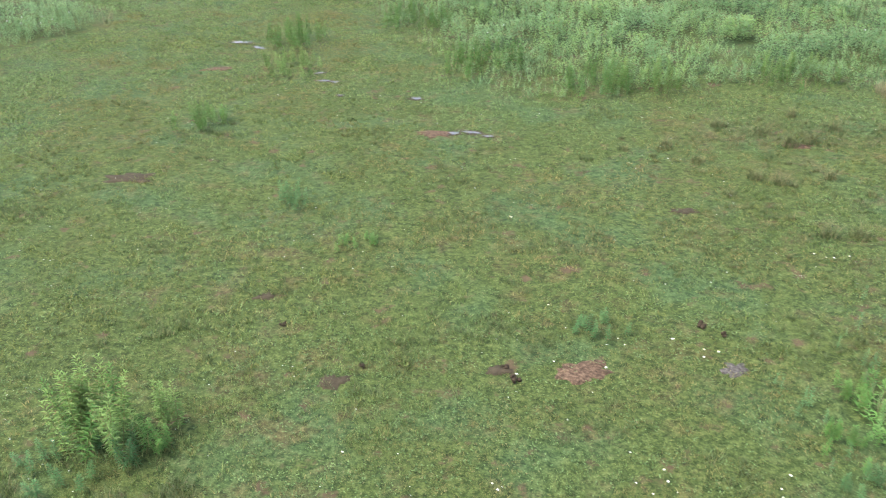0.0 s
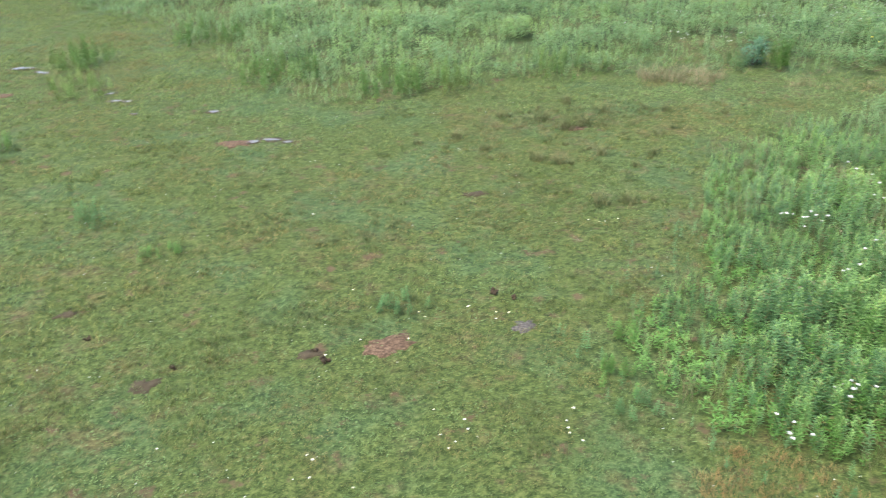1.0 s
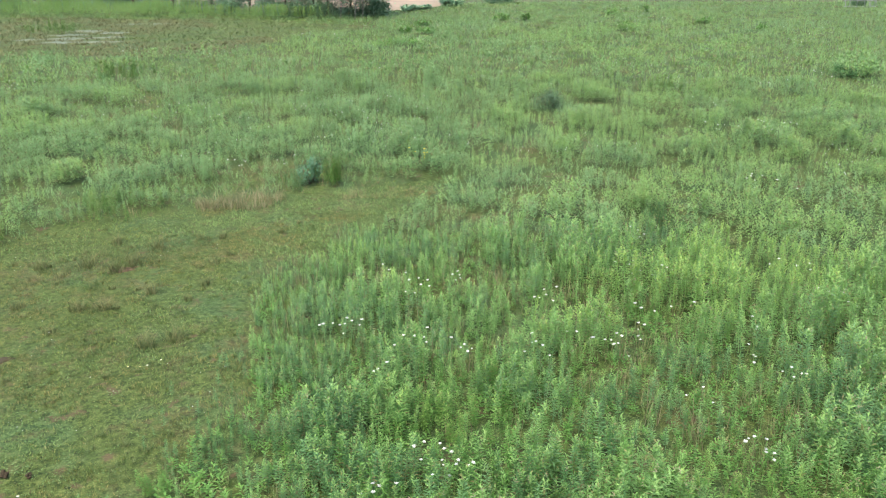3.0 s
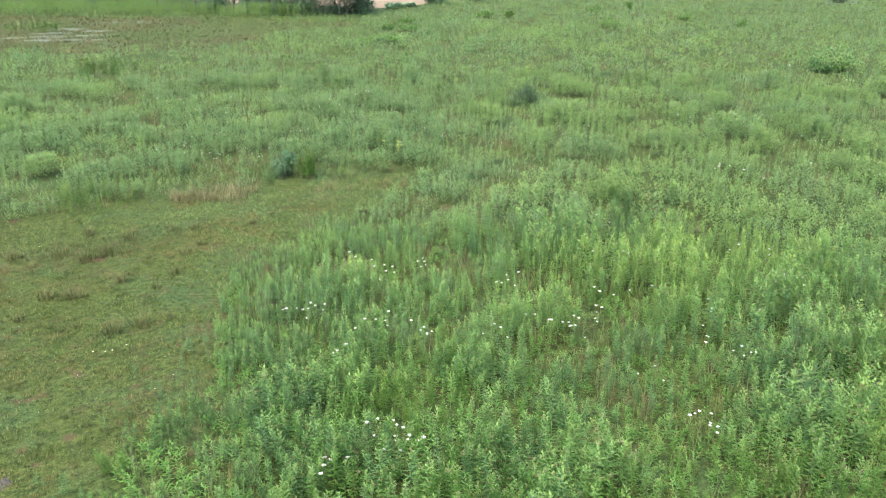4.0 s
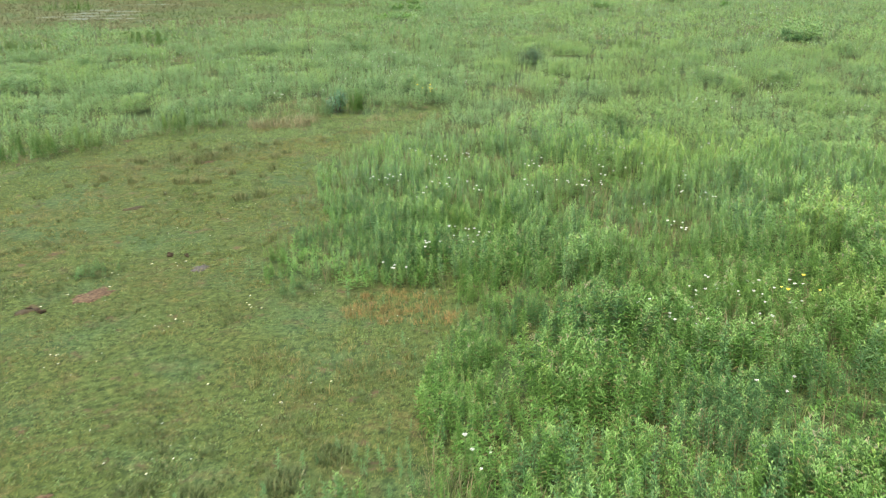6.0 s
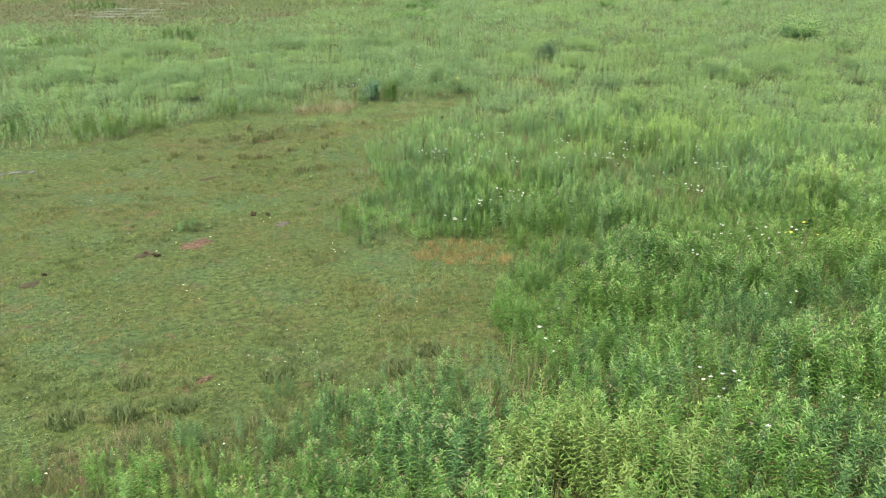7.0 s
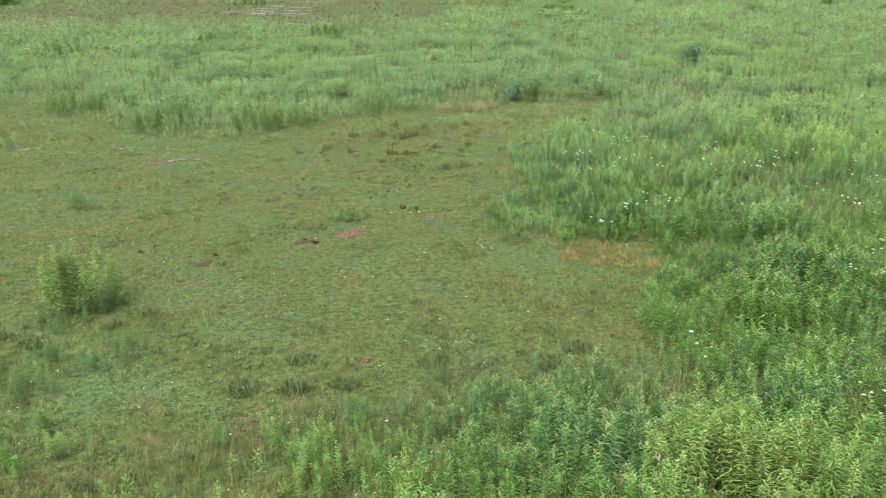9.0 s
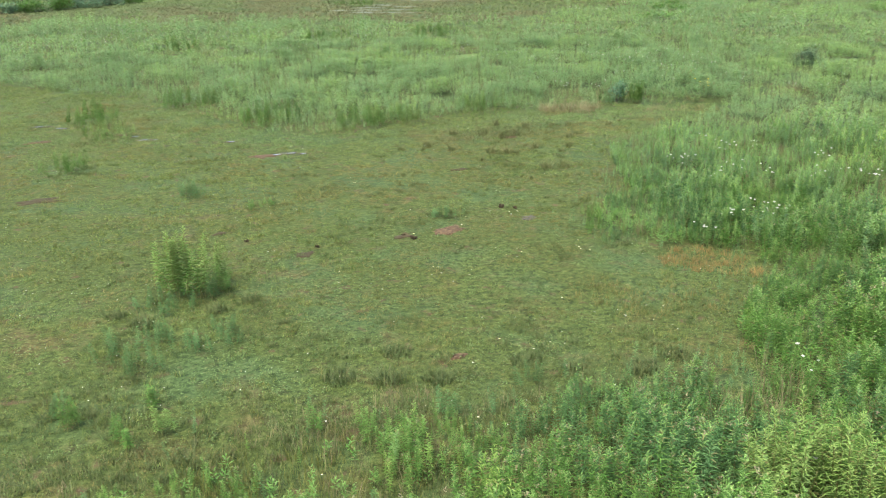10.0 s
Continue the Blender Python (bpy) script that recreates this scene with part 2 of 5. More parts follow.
THATCH = leaf_material("dry_sward", (0.0755, 0.0755, 0.0209), (0.136, 0.126, 0.0388), (0.201, 0.177, 0.0622), 1.0, 0.2, 0.8, (0.0755, 0.107, 0.0249), 0.5, 24.0, 0.9, 0.6)
ORANGE = leaf_material("rusty_grass", (0.137, 0.0936, 0.0324), (0.22, 0.144, 0.0526), (0.288, 0.198, 0.0792), 1.2, 0.25, 0.8, (0.101, 0.137, 0.036), 0.35)
STRAW = leaf_material("straw_grass", (0.137, 0.126, 0.0612), (0.209, 0.187, 0.0972), (0.281, 0.248, 0.144), 1.2, 0.25, 0.8, (0.108, 0.137, 0.0504), 0.45)
TUSSOCK = leaf_material("tussock_blade", (0.048, 0.07, 0.02), (0.083, 0.108, 0.034), (0.135, 0.15, 0.058), 1.2, 0.25, 0.7, (0.16, 0.135, 0.062), 0.25)
RUSH = leaf_material("rush", (0.036, 0.062, 0.016), (0.062, 0.094, 0.027), (0.105, 0.132, 0.046), 1.2, 0.2, 0.7, (0.125, 0.11, 0.048), 0.1)
HERB = leaf_material("herb_leaf", (0.0368, 0.102, 0.0148), (0.0687, 0.172, 0.0266), (0.113, 0.235, 0.0458), 0.4, 0.16)
HERB_BLUE = leaf_material("grey_green_leaf", (0.0328, 0.0946, 0.0248), (0.0565, 0.146, 0.0412), (0.0937, 0.198, 0.0675), 0.5, 0.16)
HERB_LIGHT = leaf_material("yellow_green_leaf", (0.0652, 0.149, 0.0212), (0.1, 0.212, 0.0349), (0.154, 0.279, 0.0599), 0.5, 0.16)
GOLD = leaf_material("bright_yellow_green_leaf", (0.0787, 0.163, 0.0331), (0.128, 0.233, 0.0552), (0.199, 0.315, 0.0938), 0.8, 0.22)
# yellow-green heads, plus light on the clump's top put into their colour
GOLD_TIP = leaf_material("lit_yellow_green_head", (0.1, 0.182, 0.038), (0.15, 0.256, 0.06), (0.21, 0.322, 0.09), 0.8, 0.25)
GRASS = leaf_material("meadow_grass", (0.0648, 0.13, 0.0259), (0.101, 0.176, 0.0403), (0.158, 0.223, 0.0648), 0.3, 0.3, 0.65, (0.173, 0.144, 0.0612), 0.12)
# FAR colours: pale seeding growth and distance haze, both put into the leaf colour
FAR_HERB = leaf_material("haze_painted_meadow_leaf", (0.0916, 0.176, 0.0593), (0.125, 0.227, 0.078), (0.169, 0.279, 0.11), 0.25, 0.3, blade_share=0.18)
FAR_LIGHT = leaf_material("haze_painted_yellow_green_leaf", (0.114, 0.206, 0.0563), (0.147, 0.261, 0.0725), (0.19, 0.305, 0.099), 0.3, 0.3, blade_share=0.18)
FAR_GRASS = leaf_material("haze_painted_meadow_grass", (0.0916, 0.165, 0.064), (0.131, 0.224, 0.0922), (0.181, 0.275, 0.13), 0.25, 0.3, 0.7, (0.183, 0.176, 0.102), 0.04, blade_share=0.18)
WORN = leaf_material("worn_grass", (0.07, 0.108, 0.036), (0.095, 0.138, 0.05), (0.122, 0.165, 0.064), 0.3, 0.2, 0.8, (0.12, 0.105, 0.05), 0.1)
WORN_DRY = leaf_material("worn_dry_grass", (0.084, 0.09, 0.04), (0.11, 0.112, 0.052), (0.14, 0.138, 0.068), 0.3, 0.2, 0.8, (0.09, 0.12, 0.045), 0.2)
# young growth is pale; light on the stem tops is put in too
TIP = leaf_material("lit_young_shoot_tip", (0.11, 0.215, 0.0526), (0.141, 0.264, 0.0678), (0.185, 0.315, 0.0928), 0.5, 0.25)
# MID colours: near tones brightened for distance, so light is put into the colour
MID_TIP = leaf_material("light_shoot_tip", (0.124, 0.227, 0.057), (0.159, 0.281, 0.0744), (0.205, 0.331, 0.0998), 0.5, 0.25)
MID_HERB = leaf_material("light_painted_green_leaf", (0.0691, 0.153, 0.0367), (0.104, 0.218, 0.052), (0.153, 0.281, 0.0774), 0.4, 0.2)
MID_BLUE = leaf_material("light_painted_grey_green_leaf", (0.0583, 0.135, 0.0444), (0.087, 0.19, 0.0634), (0.129, 0.244, 0.0948), 0.5, 0.2)
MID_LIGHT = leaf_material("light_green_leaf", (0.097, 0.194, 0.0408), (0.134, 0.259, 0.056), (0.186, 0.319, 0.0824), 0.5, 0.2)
# these three far colours carry the painted distance haze as well
FAR_BLUE = leaf_material("haze_painted_grey_green_leaf", (0.0625, 0.134, 0.0389), (0.0913, 0.185, 0.0544), (0.132, 0.237, 0.0801), 0.4, 0.25, blade_share=0.18)
FAR_TIP = leaf_material("haze_painted_shoot_tip", (0.115, 0.205, 0.072), (0.15, 0.255, 0.094), (0.195, 0.3, 0.124), 0.5, 0.25, blade_share=0.18)
FAR_TIP_YELLOW = leaf_material("haze_painted_yellow_tip", (0.137, 0.228, 0.0576), (0.174, 0.28, 0.0792), (0.218, 0.325, 0.106), 0.5, 0.25, blade_share=0.18)
MOSS = leaf_material("mossy_sward", (0.0407, 0.0582, 0.0105), (0.0951, 0.118, 0.0227), (0.16, 0.179, 0.0437), 0.7, 0.2, 0.8, (0.116, 0.097, 0.0349), 0.15, 24.0, 0.9, 0.6)
# pale yellow-green tips, with lit stem tops painted into the colour
TIP_YELLOW = leaf_material("lit_yellow_green_tip", (0.158, 0.26, 0.0525), (0.201, 0.319, 0.0729), (0.252, 0.37, 0.0988), 0.5, 0.3)
BUD = leaf_material("pale_bud", (0.145, 0.144, 0.0711), (0.2, 0.19, 0.109), (0.26, 0.242, 0.154), 0.8, 0.2, 0.85)
SEED = leaf_material("seed_head", (0.108, 0.103, 0.0513), (0.159, 0.143, 0.0752), (0.216, 0.192, 0.109), 0.8, 0.2, 0.85, (0.0892, 0.137, 0.041), 0.4)
DEEP = leaf_material("dark_bush_leaf", (0.036, 0.0828, 0.0374), (0.0612, 0.122, 0.0576), (0.09, 0.158, 0.0756), 0.9)
# dark green leaf, with some blue distance haze put into the colour
TREE_LEAF = leaf_material("tree_leaf", (0.0632, 0.133, 0.0807), (0.12, 0.229, 0.132), (0.19, 0.316, 0.173), 0.4)
PETAL = plain("white_petal", [(0.3, (0.36, 0.38, 0.34)), (0.7, (0.5, 0.52, 0.47))], 20, 0.7)
YELLOW = plain("yellow_flower", [(0.3, (0.5, 0.42, 0.03)), (0.7, (0.66, 0.58, 0.06))], 20, 0.7)
STALK = plain("stalk", [(0.3, (0.072, 0.0936, 0.036)), (0.7, (0.122, 0.137, 0.0576))], 8, 0.8)
MUD = plain("red_brown_mud", [(0.36, (0.022, 0.016, 0.009)), (0.5, (0.075, 0.05, 0.029)), (0.64, (0.14, 0.1, 0.06))], 26, 0.95, 0.8)
WET_MUD = plain("wet_dark_mud", [(0.3, (0.022, 0.019, 0.01)), (0.7, (0.06, 0.05, 0.028))], 12, 0.95, 0.8)
ASH = plain("grey_silt", [(0.36, (0.022, 0.02, 0.015)), (0.5, (0.06, 0.057, 0.046)), (0.64, (0.125, 0.118, 0.1))], 26, 0.9, 0.8)
PALE_SILT = plain("pale_silt", [(0.4, (0.0692, 0.09, 0.0484)), (0.65, (0.131, 0.145, 0.118))], 2.5, 0.9, 0.5)
DUNG = plain("dung", [(0.3, (0.02, 0.016, 0.01)), (0.7, (0.06, 0.045, 0.025))], 25, 0.9, 0.8, 60)
SAND = plain("pale_sand", [(0.3, (0.176, 0.137, 0.091)), (0.7, (0.221, 0.176, 0.124))], 0.4, 0.95, 0.4, 3)
STUBBLE = plain("mown_field", [(0.3, (0.036, 0.054, 0.0216)), (0.5, (0.0576, 0.072, 0.0324)), (0.72, (0.0864, 0.09, 0.0468))], 0.15, 0.95, 0.5, 3)
BARK = plain("dark_bark", [(0.3, (0.036, 0.0302, 0.0252)), (0.7, (0.0936, 0.0792, 0.0648))], 5, 0.9, 0.8)
BIRCH = plain("birch_bark", [(0.34, (0.0281, 0.0234, 0.0211)), (0.44, (0.131, 0.131, 0.117)), (0.7, (0.196, 0.192, 0.178))], 3.5, 0.7, 0.4)
METAL = plain("galvanised_steel", [(0.3, (0.165, 0.175, 0.185)), (0.7, (0.25, 0.26, 0.27))], 3, 0.45, 0.2, 20, 0.6)
WATER = water_material()


# ---- mesh helpers ----
def tri_mesh(name, verts, tris, material, smooth=False):
    verts, tris = np.asarray(verts, np.float32).reshape(-1, 3), np.asarray(tris, np.int32).reshape(-1, 3)
    me = bpy.data.meshes.new(name)
    me.vertices.add(len(verts))
    me.vertices.foreach_set("co", verts.ravel())
    me.loops.add(tris.size)
    me.loops.foreach_set("vertex_index", tris.ravel())
    me.polygons.add(len(tris))
    me.polygons.foreach_set("loop_start", np.arange(0, tris.size, 3, dtype=np.int32))
    if smooth:
        me.polygons.foreach_set("use_smooth", np.ones(len(tris), bool))
    me.materials.append(material)
    me.update(calc_edges=True)
    return me


def stuff(name, geo, material, label, category):
    return tagged(new(name, tri_mesh(name, geo[0], geo[1], material)), label, category, kind="stuff")


def part(name, geo, material, parent, label="", smooth=False):
    ob = new(name, tri_mesh(name, geo[0], geo[1], material, smooth))
    ob.parent = parent
    return tagged(ob, label)


def joined(pieces):
    vs, fs, at = [], [], 0
    for v, f in pieces:
        vs.append(np.asarray(v, float).reshape(-1, 3))
        fs.append(np.asarray(f, int).reshape(-1, 3) + at)
        at += len(vs[-1])
    return np.concatenate(vs), np.concatenate(fs)


def leaf_shape(base, az, up, length, width, fold=0.25, droop=0.2):
    """A folded lance-shaped leaf: four corners, two faces."""
    b = np.array(base, float)
    d = np.array([math.cos(az) * math.cos(up), math.sin(az) * math.cos(up), math.sin(up)])
    side = np.array([-math.sin(az), math.cos(az), 0.0])
    mid = b + d * length * 0.45 + np.array([0, 0, fold * width])
    tip = b + d * length - np.array([0, 0, droop * length])
    return np.array([b, mid + side * width / 2, tip, mid - side * width / 2]), np.array([[0, 2, 1], [0, 3, 2]])


def rod(points, radii, sides=3):
    """A tapering tube through the points."""
    vs, fs = [], []
    for (x, y, z), r in zip(points, radii):
        for k in range(sides):
            a = 2 * math.pi * k / sides
            vs.append((x + r * math.cos(a), y + r * math.sin(a), z))
    for i in range(len(points) - 1):
        for k in range(sides):
            a, b = i * sides + k, i * sides + (k + 1) % sides
            fs += [(a, b, b + sides), (a, b + sides, a + sides)]
    return np.array(vs), np.array(fs)


def herb(rng, h, leaves, length, width, lowest=0.2, flat=False):
    """A goldenrod stem: leaves in a spiral, arching out and down, shorter and steeper towards the tip."""
    lean = rng.normal(0, 0.05, 2)
    pieces = [rod([(0, 0, 0), (lean[0] * h, lean[1] * h, h * 0.95)], (0.005, 0.002))]
    for i in range(leaves):
        f = lowest + (0.97 - lowest) * (i + 0.5) / leaves
        ln = length * (1 - 0.5 * max(0, (f - 0.55) / 0.45) ** 1.3) * rng.uniform(0.8, 1.2)
        base, az = (lean[0] * h * f, lean[1] * h * f, h * f), i * 2.4 + rng.uniform(-0.4, 0.4)
        rise, wide = 0.2 + 0.6 * f ** 3 + rng.uniform(-0.25, 0.25), width * rng.uniform(0.8, 1.2)
        pieces.append(flat_leaf(base, az, rise - 0.2, ln, wide * 0.8) if flat else leaf_shape(base, az, rise, ln, wide, 0.25, 0.35 - 0.2 * f))
    return joined(pieces)


def shoot_tip(rng, h, leaves, length, width, start=0.8, flat=False):
    """The young upright leaves and buds that crown a stem."""
    pieces = []
    for i in range(leaves):
        f = start + (1.03 - start) * (i + 0.5) / leaves
        leaf = ((0, 0, h * f), i * 2.4 + rng.uniform(-0.4, 0.4), rng.uniform(0.2, 1.1), length * rng.uniform(0.75, 1.2) * (1.4 - 0.6 * (f - start) / (1.03 - start)), width)
        pieces.append(flat_leaf(*leaf) if flat else leaf_shape(*leaf, 0.3, 0.1))
    return joined(pieces)


def flat_leaf(base, az, up, length, width):
    """A far leaf: one slanting triangle."""
    d = np.array([math.cos(az) * math.cos(up), math.sin(az) * math.cos(up), math.sin(up)]) * length
    side = np.array([-math.sin(az), math.cos(az), 0.0]) * width
    b = np.array(base, float)
    return np.array([b - side * 0.5, b + d * 0.5 + side, b + d]), np.array([[0, 1, 2]])


def simple_herb(rng, h, leaves, length, width, steep=0.5, low=0.25, top=0.97, leaf=leaf_shape):
    """A far stem: fewer and steeper leaves."""
    pieces = []
    for i in range(leaves):
        f = low + (top - low) * (i + 0.5) / leaves
        pieces.append(leaf((0, 0, h * f), i * 2.4 + rng.uniform(-0.4, 0.4), steep * 0.4 + steep * f + rng.uniform(-0.3, 0.3), length * rng.uniform(0.8, 1.2) * (1.15 - 0.4 * f), width))
    return joined(pieces)


def blades(rng, count, h, width, spread, lean=0.45, bent=True):
    """A tuft of arching blades."""
    vs, fs = [], []
    for i in range(count):
        a, r = rng.uniform(0, 6.283), spread * math.sqrt(rng.uniform(0, 1))
        x, y, hh = r * math.cos(a), r * math.sin(a), h * rng.uniform(0.55, 1.15)
        b, ln = rng.uniform(0, 6.283), lean * rng.uniform(0.3, 1.3)
        dx, dy, wx, wy = math.cos(b) * ln * hh, math.sin(b) * ln * hh, -math.sin(b) * width / 2, math.cos(b) * width / 2
        k = len(vs)
        if bent:
            vs += [(x - wx, y - wy, 0), (x + wx, y + wy, 0), (x + dx * 0.35 + wx * 0.8, y + dy * 0.35 + wy * 0.8, hh * 0.6), (x + dx * 0.35 - wx * 0.8, y + dy * 0.35 - wy * 0.8, hh * 0.6), (x + dx, y + dy, hh * 0.95)]
            fs += [(k, k + 1, k + 2), (k, k + 2, k + 3), (k + 3, k + 2, k + 4)]
        else:
            vs += [(x - wx, y - wy, 0), (x + wx, y + wy, 0), (x + dx, y + dy, hh)]
            fs += [(k, k + 1, k + 2)]
    return np.array(vs), np.array(fs)


def scatter(templates, x, y, scale, rng, lean=0.08, sink=0.01):
    """Every template at its share of the places, turned, scaled and leaning at random."""
    n = len(x)
    if not n:
        return np.zeros((0, 3)), np.zeros((0, 3), int)
    which = rng.integers(0, len(templates), n)
    z = ground_z(x, y) - sink
    vs, fs, at = [], [], 0
    for k, (v, f) in enumerate(templates):
        i = np.nonzero(which == k)[0]
        if not len(i):
            continue
        a = rng.uniform(0, 6.283, len(i))
        lx, ly = rng.normal(0, lean, (2, len(i)))
        s = scale[i]
        c, sn = np.cos(a), np.sin(a)
        px = (v[:, 0] * c[:, None] - v[:, 1] * sn[:, None] + v[:, 2] * lx[:, None]) * s[:, None] + x[i][:, None]
        py = (v[:, 0] * sn[:, None] + v[:, 1] * c[:, None] + v[:, 2] * ly[:, None]) * s[:, None] + y[i][:, None]
        pz = v[:, 2] * s[:, None] + z[i][:, None]
        vs.append(np.stack([px, py, pz], 2).reshape(-1, 3))
        fs.append((f[None] + (np.arange(len(i)) * len(v))[:, None, None]).reshape(-1, 3) + at)
        at += len(i) * len(v)
    return np.concatenate(vs), np.concatenate(fs)


def sown(rng, x0, x1, y0, y1, per_m2):
    n = int((x1 - x0) * (y1 - y0) * per_m2)
    return rng.uniform(x0, x1, n), rng.uniform(y0, y1, n)


# ---- ground ----
def graded(a, b, fine_a, fine_b, step, steps):
    inner = list(np.arange(fine_a, fine_b + 0.01, step))
    low, high, k = [], [], step
    while fine_a - sum(low) > a and len(low) < steps:
        k *= 1.35
        low.append(k)
    k = step
    while fine_b + sum(high) < b and len(high) < steps:
        k *= 1.35
        high.append(k)
    return np.array([fine_a - s for s in np.cumsum(low)][::-1] + inner + [fine_b + s for s in np.cumsum(high)])


def build_ground():
    gx, gy = graded(-2500, 2500, -24, 40, 0.5, 40), graded(-2500, 2500, -10, 60, 0.5, 40)
    x, y = np.meshgrid(gx, gy)
    v = np.stack([x, y, ground_z(x, y)], 2).reshape(-1, 3)
    i = np.arange(len(gx) * len(gy)).reshape(len(gy), len(gx))
    a, b, c, d = i[:-1, :-1].ravel(), i[:-1, 1:].ravel(), i[1:, 1:].ravel(), i[1:, :-1].ravel()
    f = np.concatenate([np.stack([a, b, c], 1), np.stack([a, c, d], 1)])
    ob = new("ground", tri_mesh("ground", v, f, TURF, True))
    return tagged(ob, "grazed green and brown pasture ground rising gently away", "ground", kind="structure")


build_ground()
rng = np.random.default_rng(7)

# ---- lawn sward ----
def lawn_mask(x, y):
    return ~tall(x, y) & in_sight(x, y, 5) & off_bare(x, y)


def build_lawn():
    near = [blades(rng, 7, 0.036, 0.0075, 0.045, 1.1, False) for _ in range(10)]
    wide = [blades(rng, 7, 0.046, 0.0135, 0.08, 1.2, False) for _ in range(10)]
    tufty = [blades(rng, 14, 0.08, 0.008, 0.06, 0.8, False) for _ in range(6)]
    x, y = sown(rng, -12, 6, -3, 19.5, 400)
    keep = (rng.uniform(0, 1, len(x)) < (0.6 + 0.9 * (cloud(x, y, 0.3, 24, 2) - 0.3)) * np.where(cloud(x, y, 0.42, 29, 3) > 0.63, 0.25, 1)) & ((reach_from_walk(x, y) < 10) | (rng.uniform(0, 1, len(x)) < 0.48))
    x, y = x[keep], y[keep]
    keep = lawn_mask(x, y) & (rng.uniform(0, 1, len(x)) < np.clip((19.5 - y) / 4, 0, 1)) & (rng.uniform(0, 1, len(x)) < np.clip((x + 12) / 2.5, 0, 1))
    x, y = x[keep], y[keep]
    at_hand = reach_from_walk(x, y) < 10

    def sward(sel):
        return joined([scatter(t, x[q], y[q], size[q], rng, 0.2) for t, q in ((near, sel & at_hand), (wide, sel & ~at_hand))])
    dry = cloud(x, y, 1.6, 21) + 0.25 * (cloud(x, y, 0.4, 22) - 0.5) + 0.13 * np.exp(-(((x - 0.9) / 2.0) ** 2 + ((y - 2.9) / 1.7) ** 2)) + 0.09 * np.exp(-(((x - 1.6) / 1.8) ** 2 + ((y - 7.6) / 1.8) ** 2)) - 0.07 * np.exp(-(((x + 6) / 4) ** 2 + ((y - 8) / 5) ** 2))
    lush = cloud(x, y, 2.3, 31)
    brown = dry > 0.575
    size = 0.5 + 0.5 * rng.uniform(0, 1, len(x)) + 0.7 * (cloud(x, y, 0.7, 25) - 0.3)
    pale = ~brown & (cloud(x, y, 3.0, 43) + 0.5 * (rng.uniform(0, 1, len(x)) - 0.5) > 0.53)
    stuff("lush_lawn_grass", sward(pale), LUSH, "lush pale green grass among the grazed lawn", "grass")
    mossy = ~brown & (cloud(x, y, 1.3, 46) + 0.22 * np.exp(-(((x + 4.5) / 3) ** 2 + ((y - 1.5) / 2.2) ** 2)) + 0.2 * (rng.uniform(0, 1, len(x)) - 0.5) > 0.6)
    pale &= ~mossy
    stuff("mossy_lawn_grass", sward(mossy), MOSS, "olive-yellow mossy patches of short grazed grass", "grass")
    short = ~brown & ~pale & ~mossy
    stuff("lawn_grass", sward(short), SWARD, "short grazed green grass of the pasture", "grass")
    stuff("dry_lawn_grass", sward(brown), THATCH, "ochre dry patches of short grazed grass", "grass")
    pick = (lush > 0.52) & (rng.uniform(0, 1, len(x)) < 0.1)
    stuff("lawn_grass_tufts", scatter(tufty, x[pick], y[pick], size[pick], rng, 0.15), SWARD, "slightly longer green tufts in the grazed lawn", "grass")
    olive = [blades(rng, 20, 0.08, 0.009, 0.07, 0.9, False) for _ in range(6)]
    dark = cloud(x, y, 0.9, 34) + 0.12 * np.exp(-(((x + 5) / 3) ** 2 + ((y - 2.8) / 2.2) ** 2)) + 0.25 * np.exp(-((y - 1.4) / 1.6) ** 2) * (x < 1.5)
    pick = (dark > 0.62) & (rng.uniform(0, 1, len(x)) < 0.16)
    stuff("olive_grass_tufts", scatter(olive, x[pick], y[pick], size[pick], rng, 0.15), RUSH, "dark olive tufts of coarser grass in the lawn", "grass")
    far = [blades(rng, 7, 0.05, 0.016, 0.13, 1.4, False) for _ in range(8)]
    x, y = sown(rng, -32, 14, 8, 36, 105)
    u = rng.uniform(0, 1, len(x))
    keep = lawn_mask(x, y) & ((u < np.clip((y - 15.5) / 4, 0, 1)) | (u > np.clip((x + 12) / 2.5, 0, 1)) | (x > 6))
    x, y = x[keep], y[keep]
    brown = cloud(x, y, 1.6, 21) + 0.25 * (cloud(x, y, 0.4, 22) - 0.5) > 0.66
    size = 0.7 + 0.7 * cloud(x, y, 1.0, 27)
    lush = ~brown & (cloud(x, y, 3.0, 43) + 0.5 * (rng.uniform(0, 1, len(x)) - 0.5) > 0.5)
    green = ~brown & ~lush
    stuff("far_lawn_grass", scatter(far, x[green], y[green], size[green], rng, 0.2), SWARD, "short grazed grass farther off", "grass")
    stuff("lush_lawn_grass", scatter(far, x[lush], y[lush], size[lush], rng, 0.2), LUSH, "lush pale green grass and clover of the lawn farther off", "grass")
    stuff("far_dry_lawn_grass", scatter(far, x[brown], y[brown], size[brown], rng, 0.2), THATCH, "ochre dry patches of the lawn farther off", "grass")
    # scattered small clover and plantain leaves
    ros = [joined([flat_leaf((rng.normal(0, 0.05), rng.normal(0, 0.05), rng.uniform(0.02, 0.045)), rng.uniform(0, 6.283), rng.uniform(0.0, 0.8), 0.024, 0.011) for k in range(6)]) for _ in range(10)]
    x, y = sown(rng, -12, 6, -3, 18, 60)
    keep = lawn_mask(x, y) & (cloud(x, y, 1.9, 41) + 0.4 * (rng.uniform(0, 1, len(x)) - 0.5) > 0.46) & (reach_from_walk(x, y) < 14)
    x, y = x[keep], y[keep]
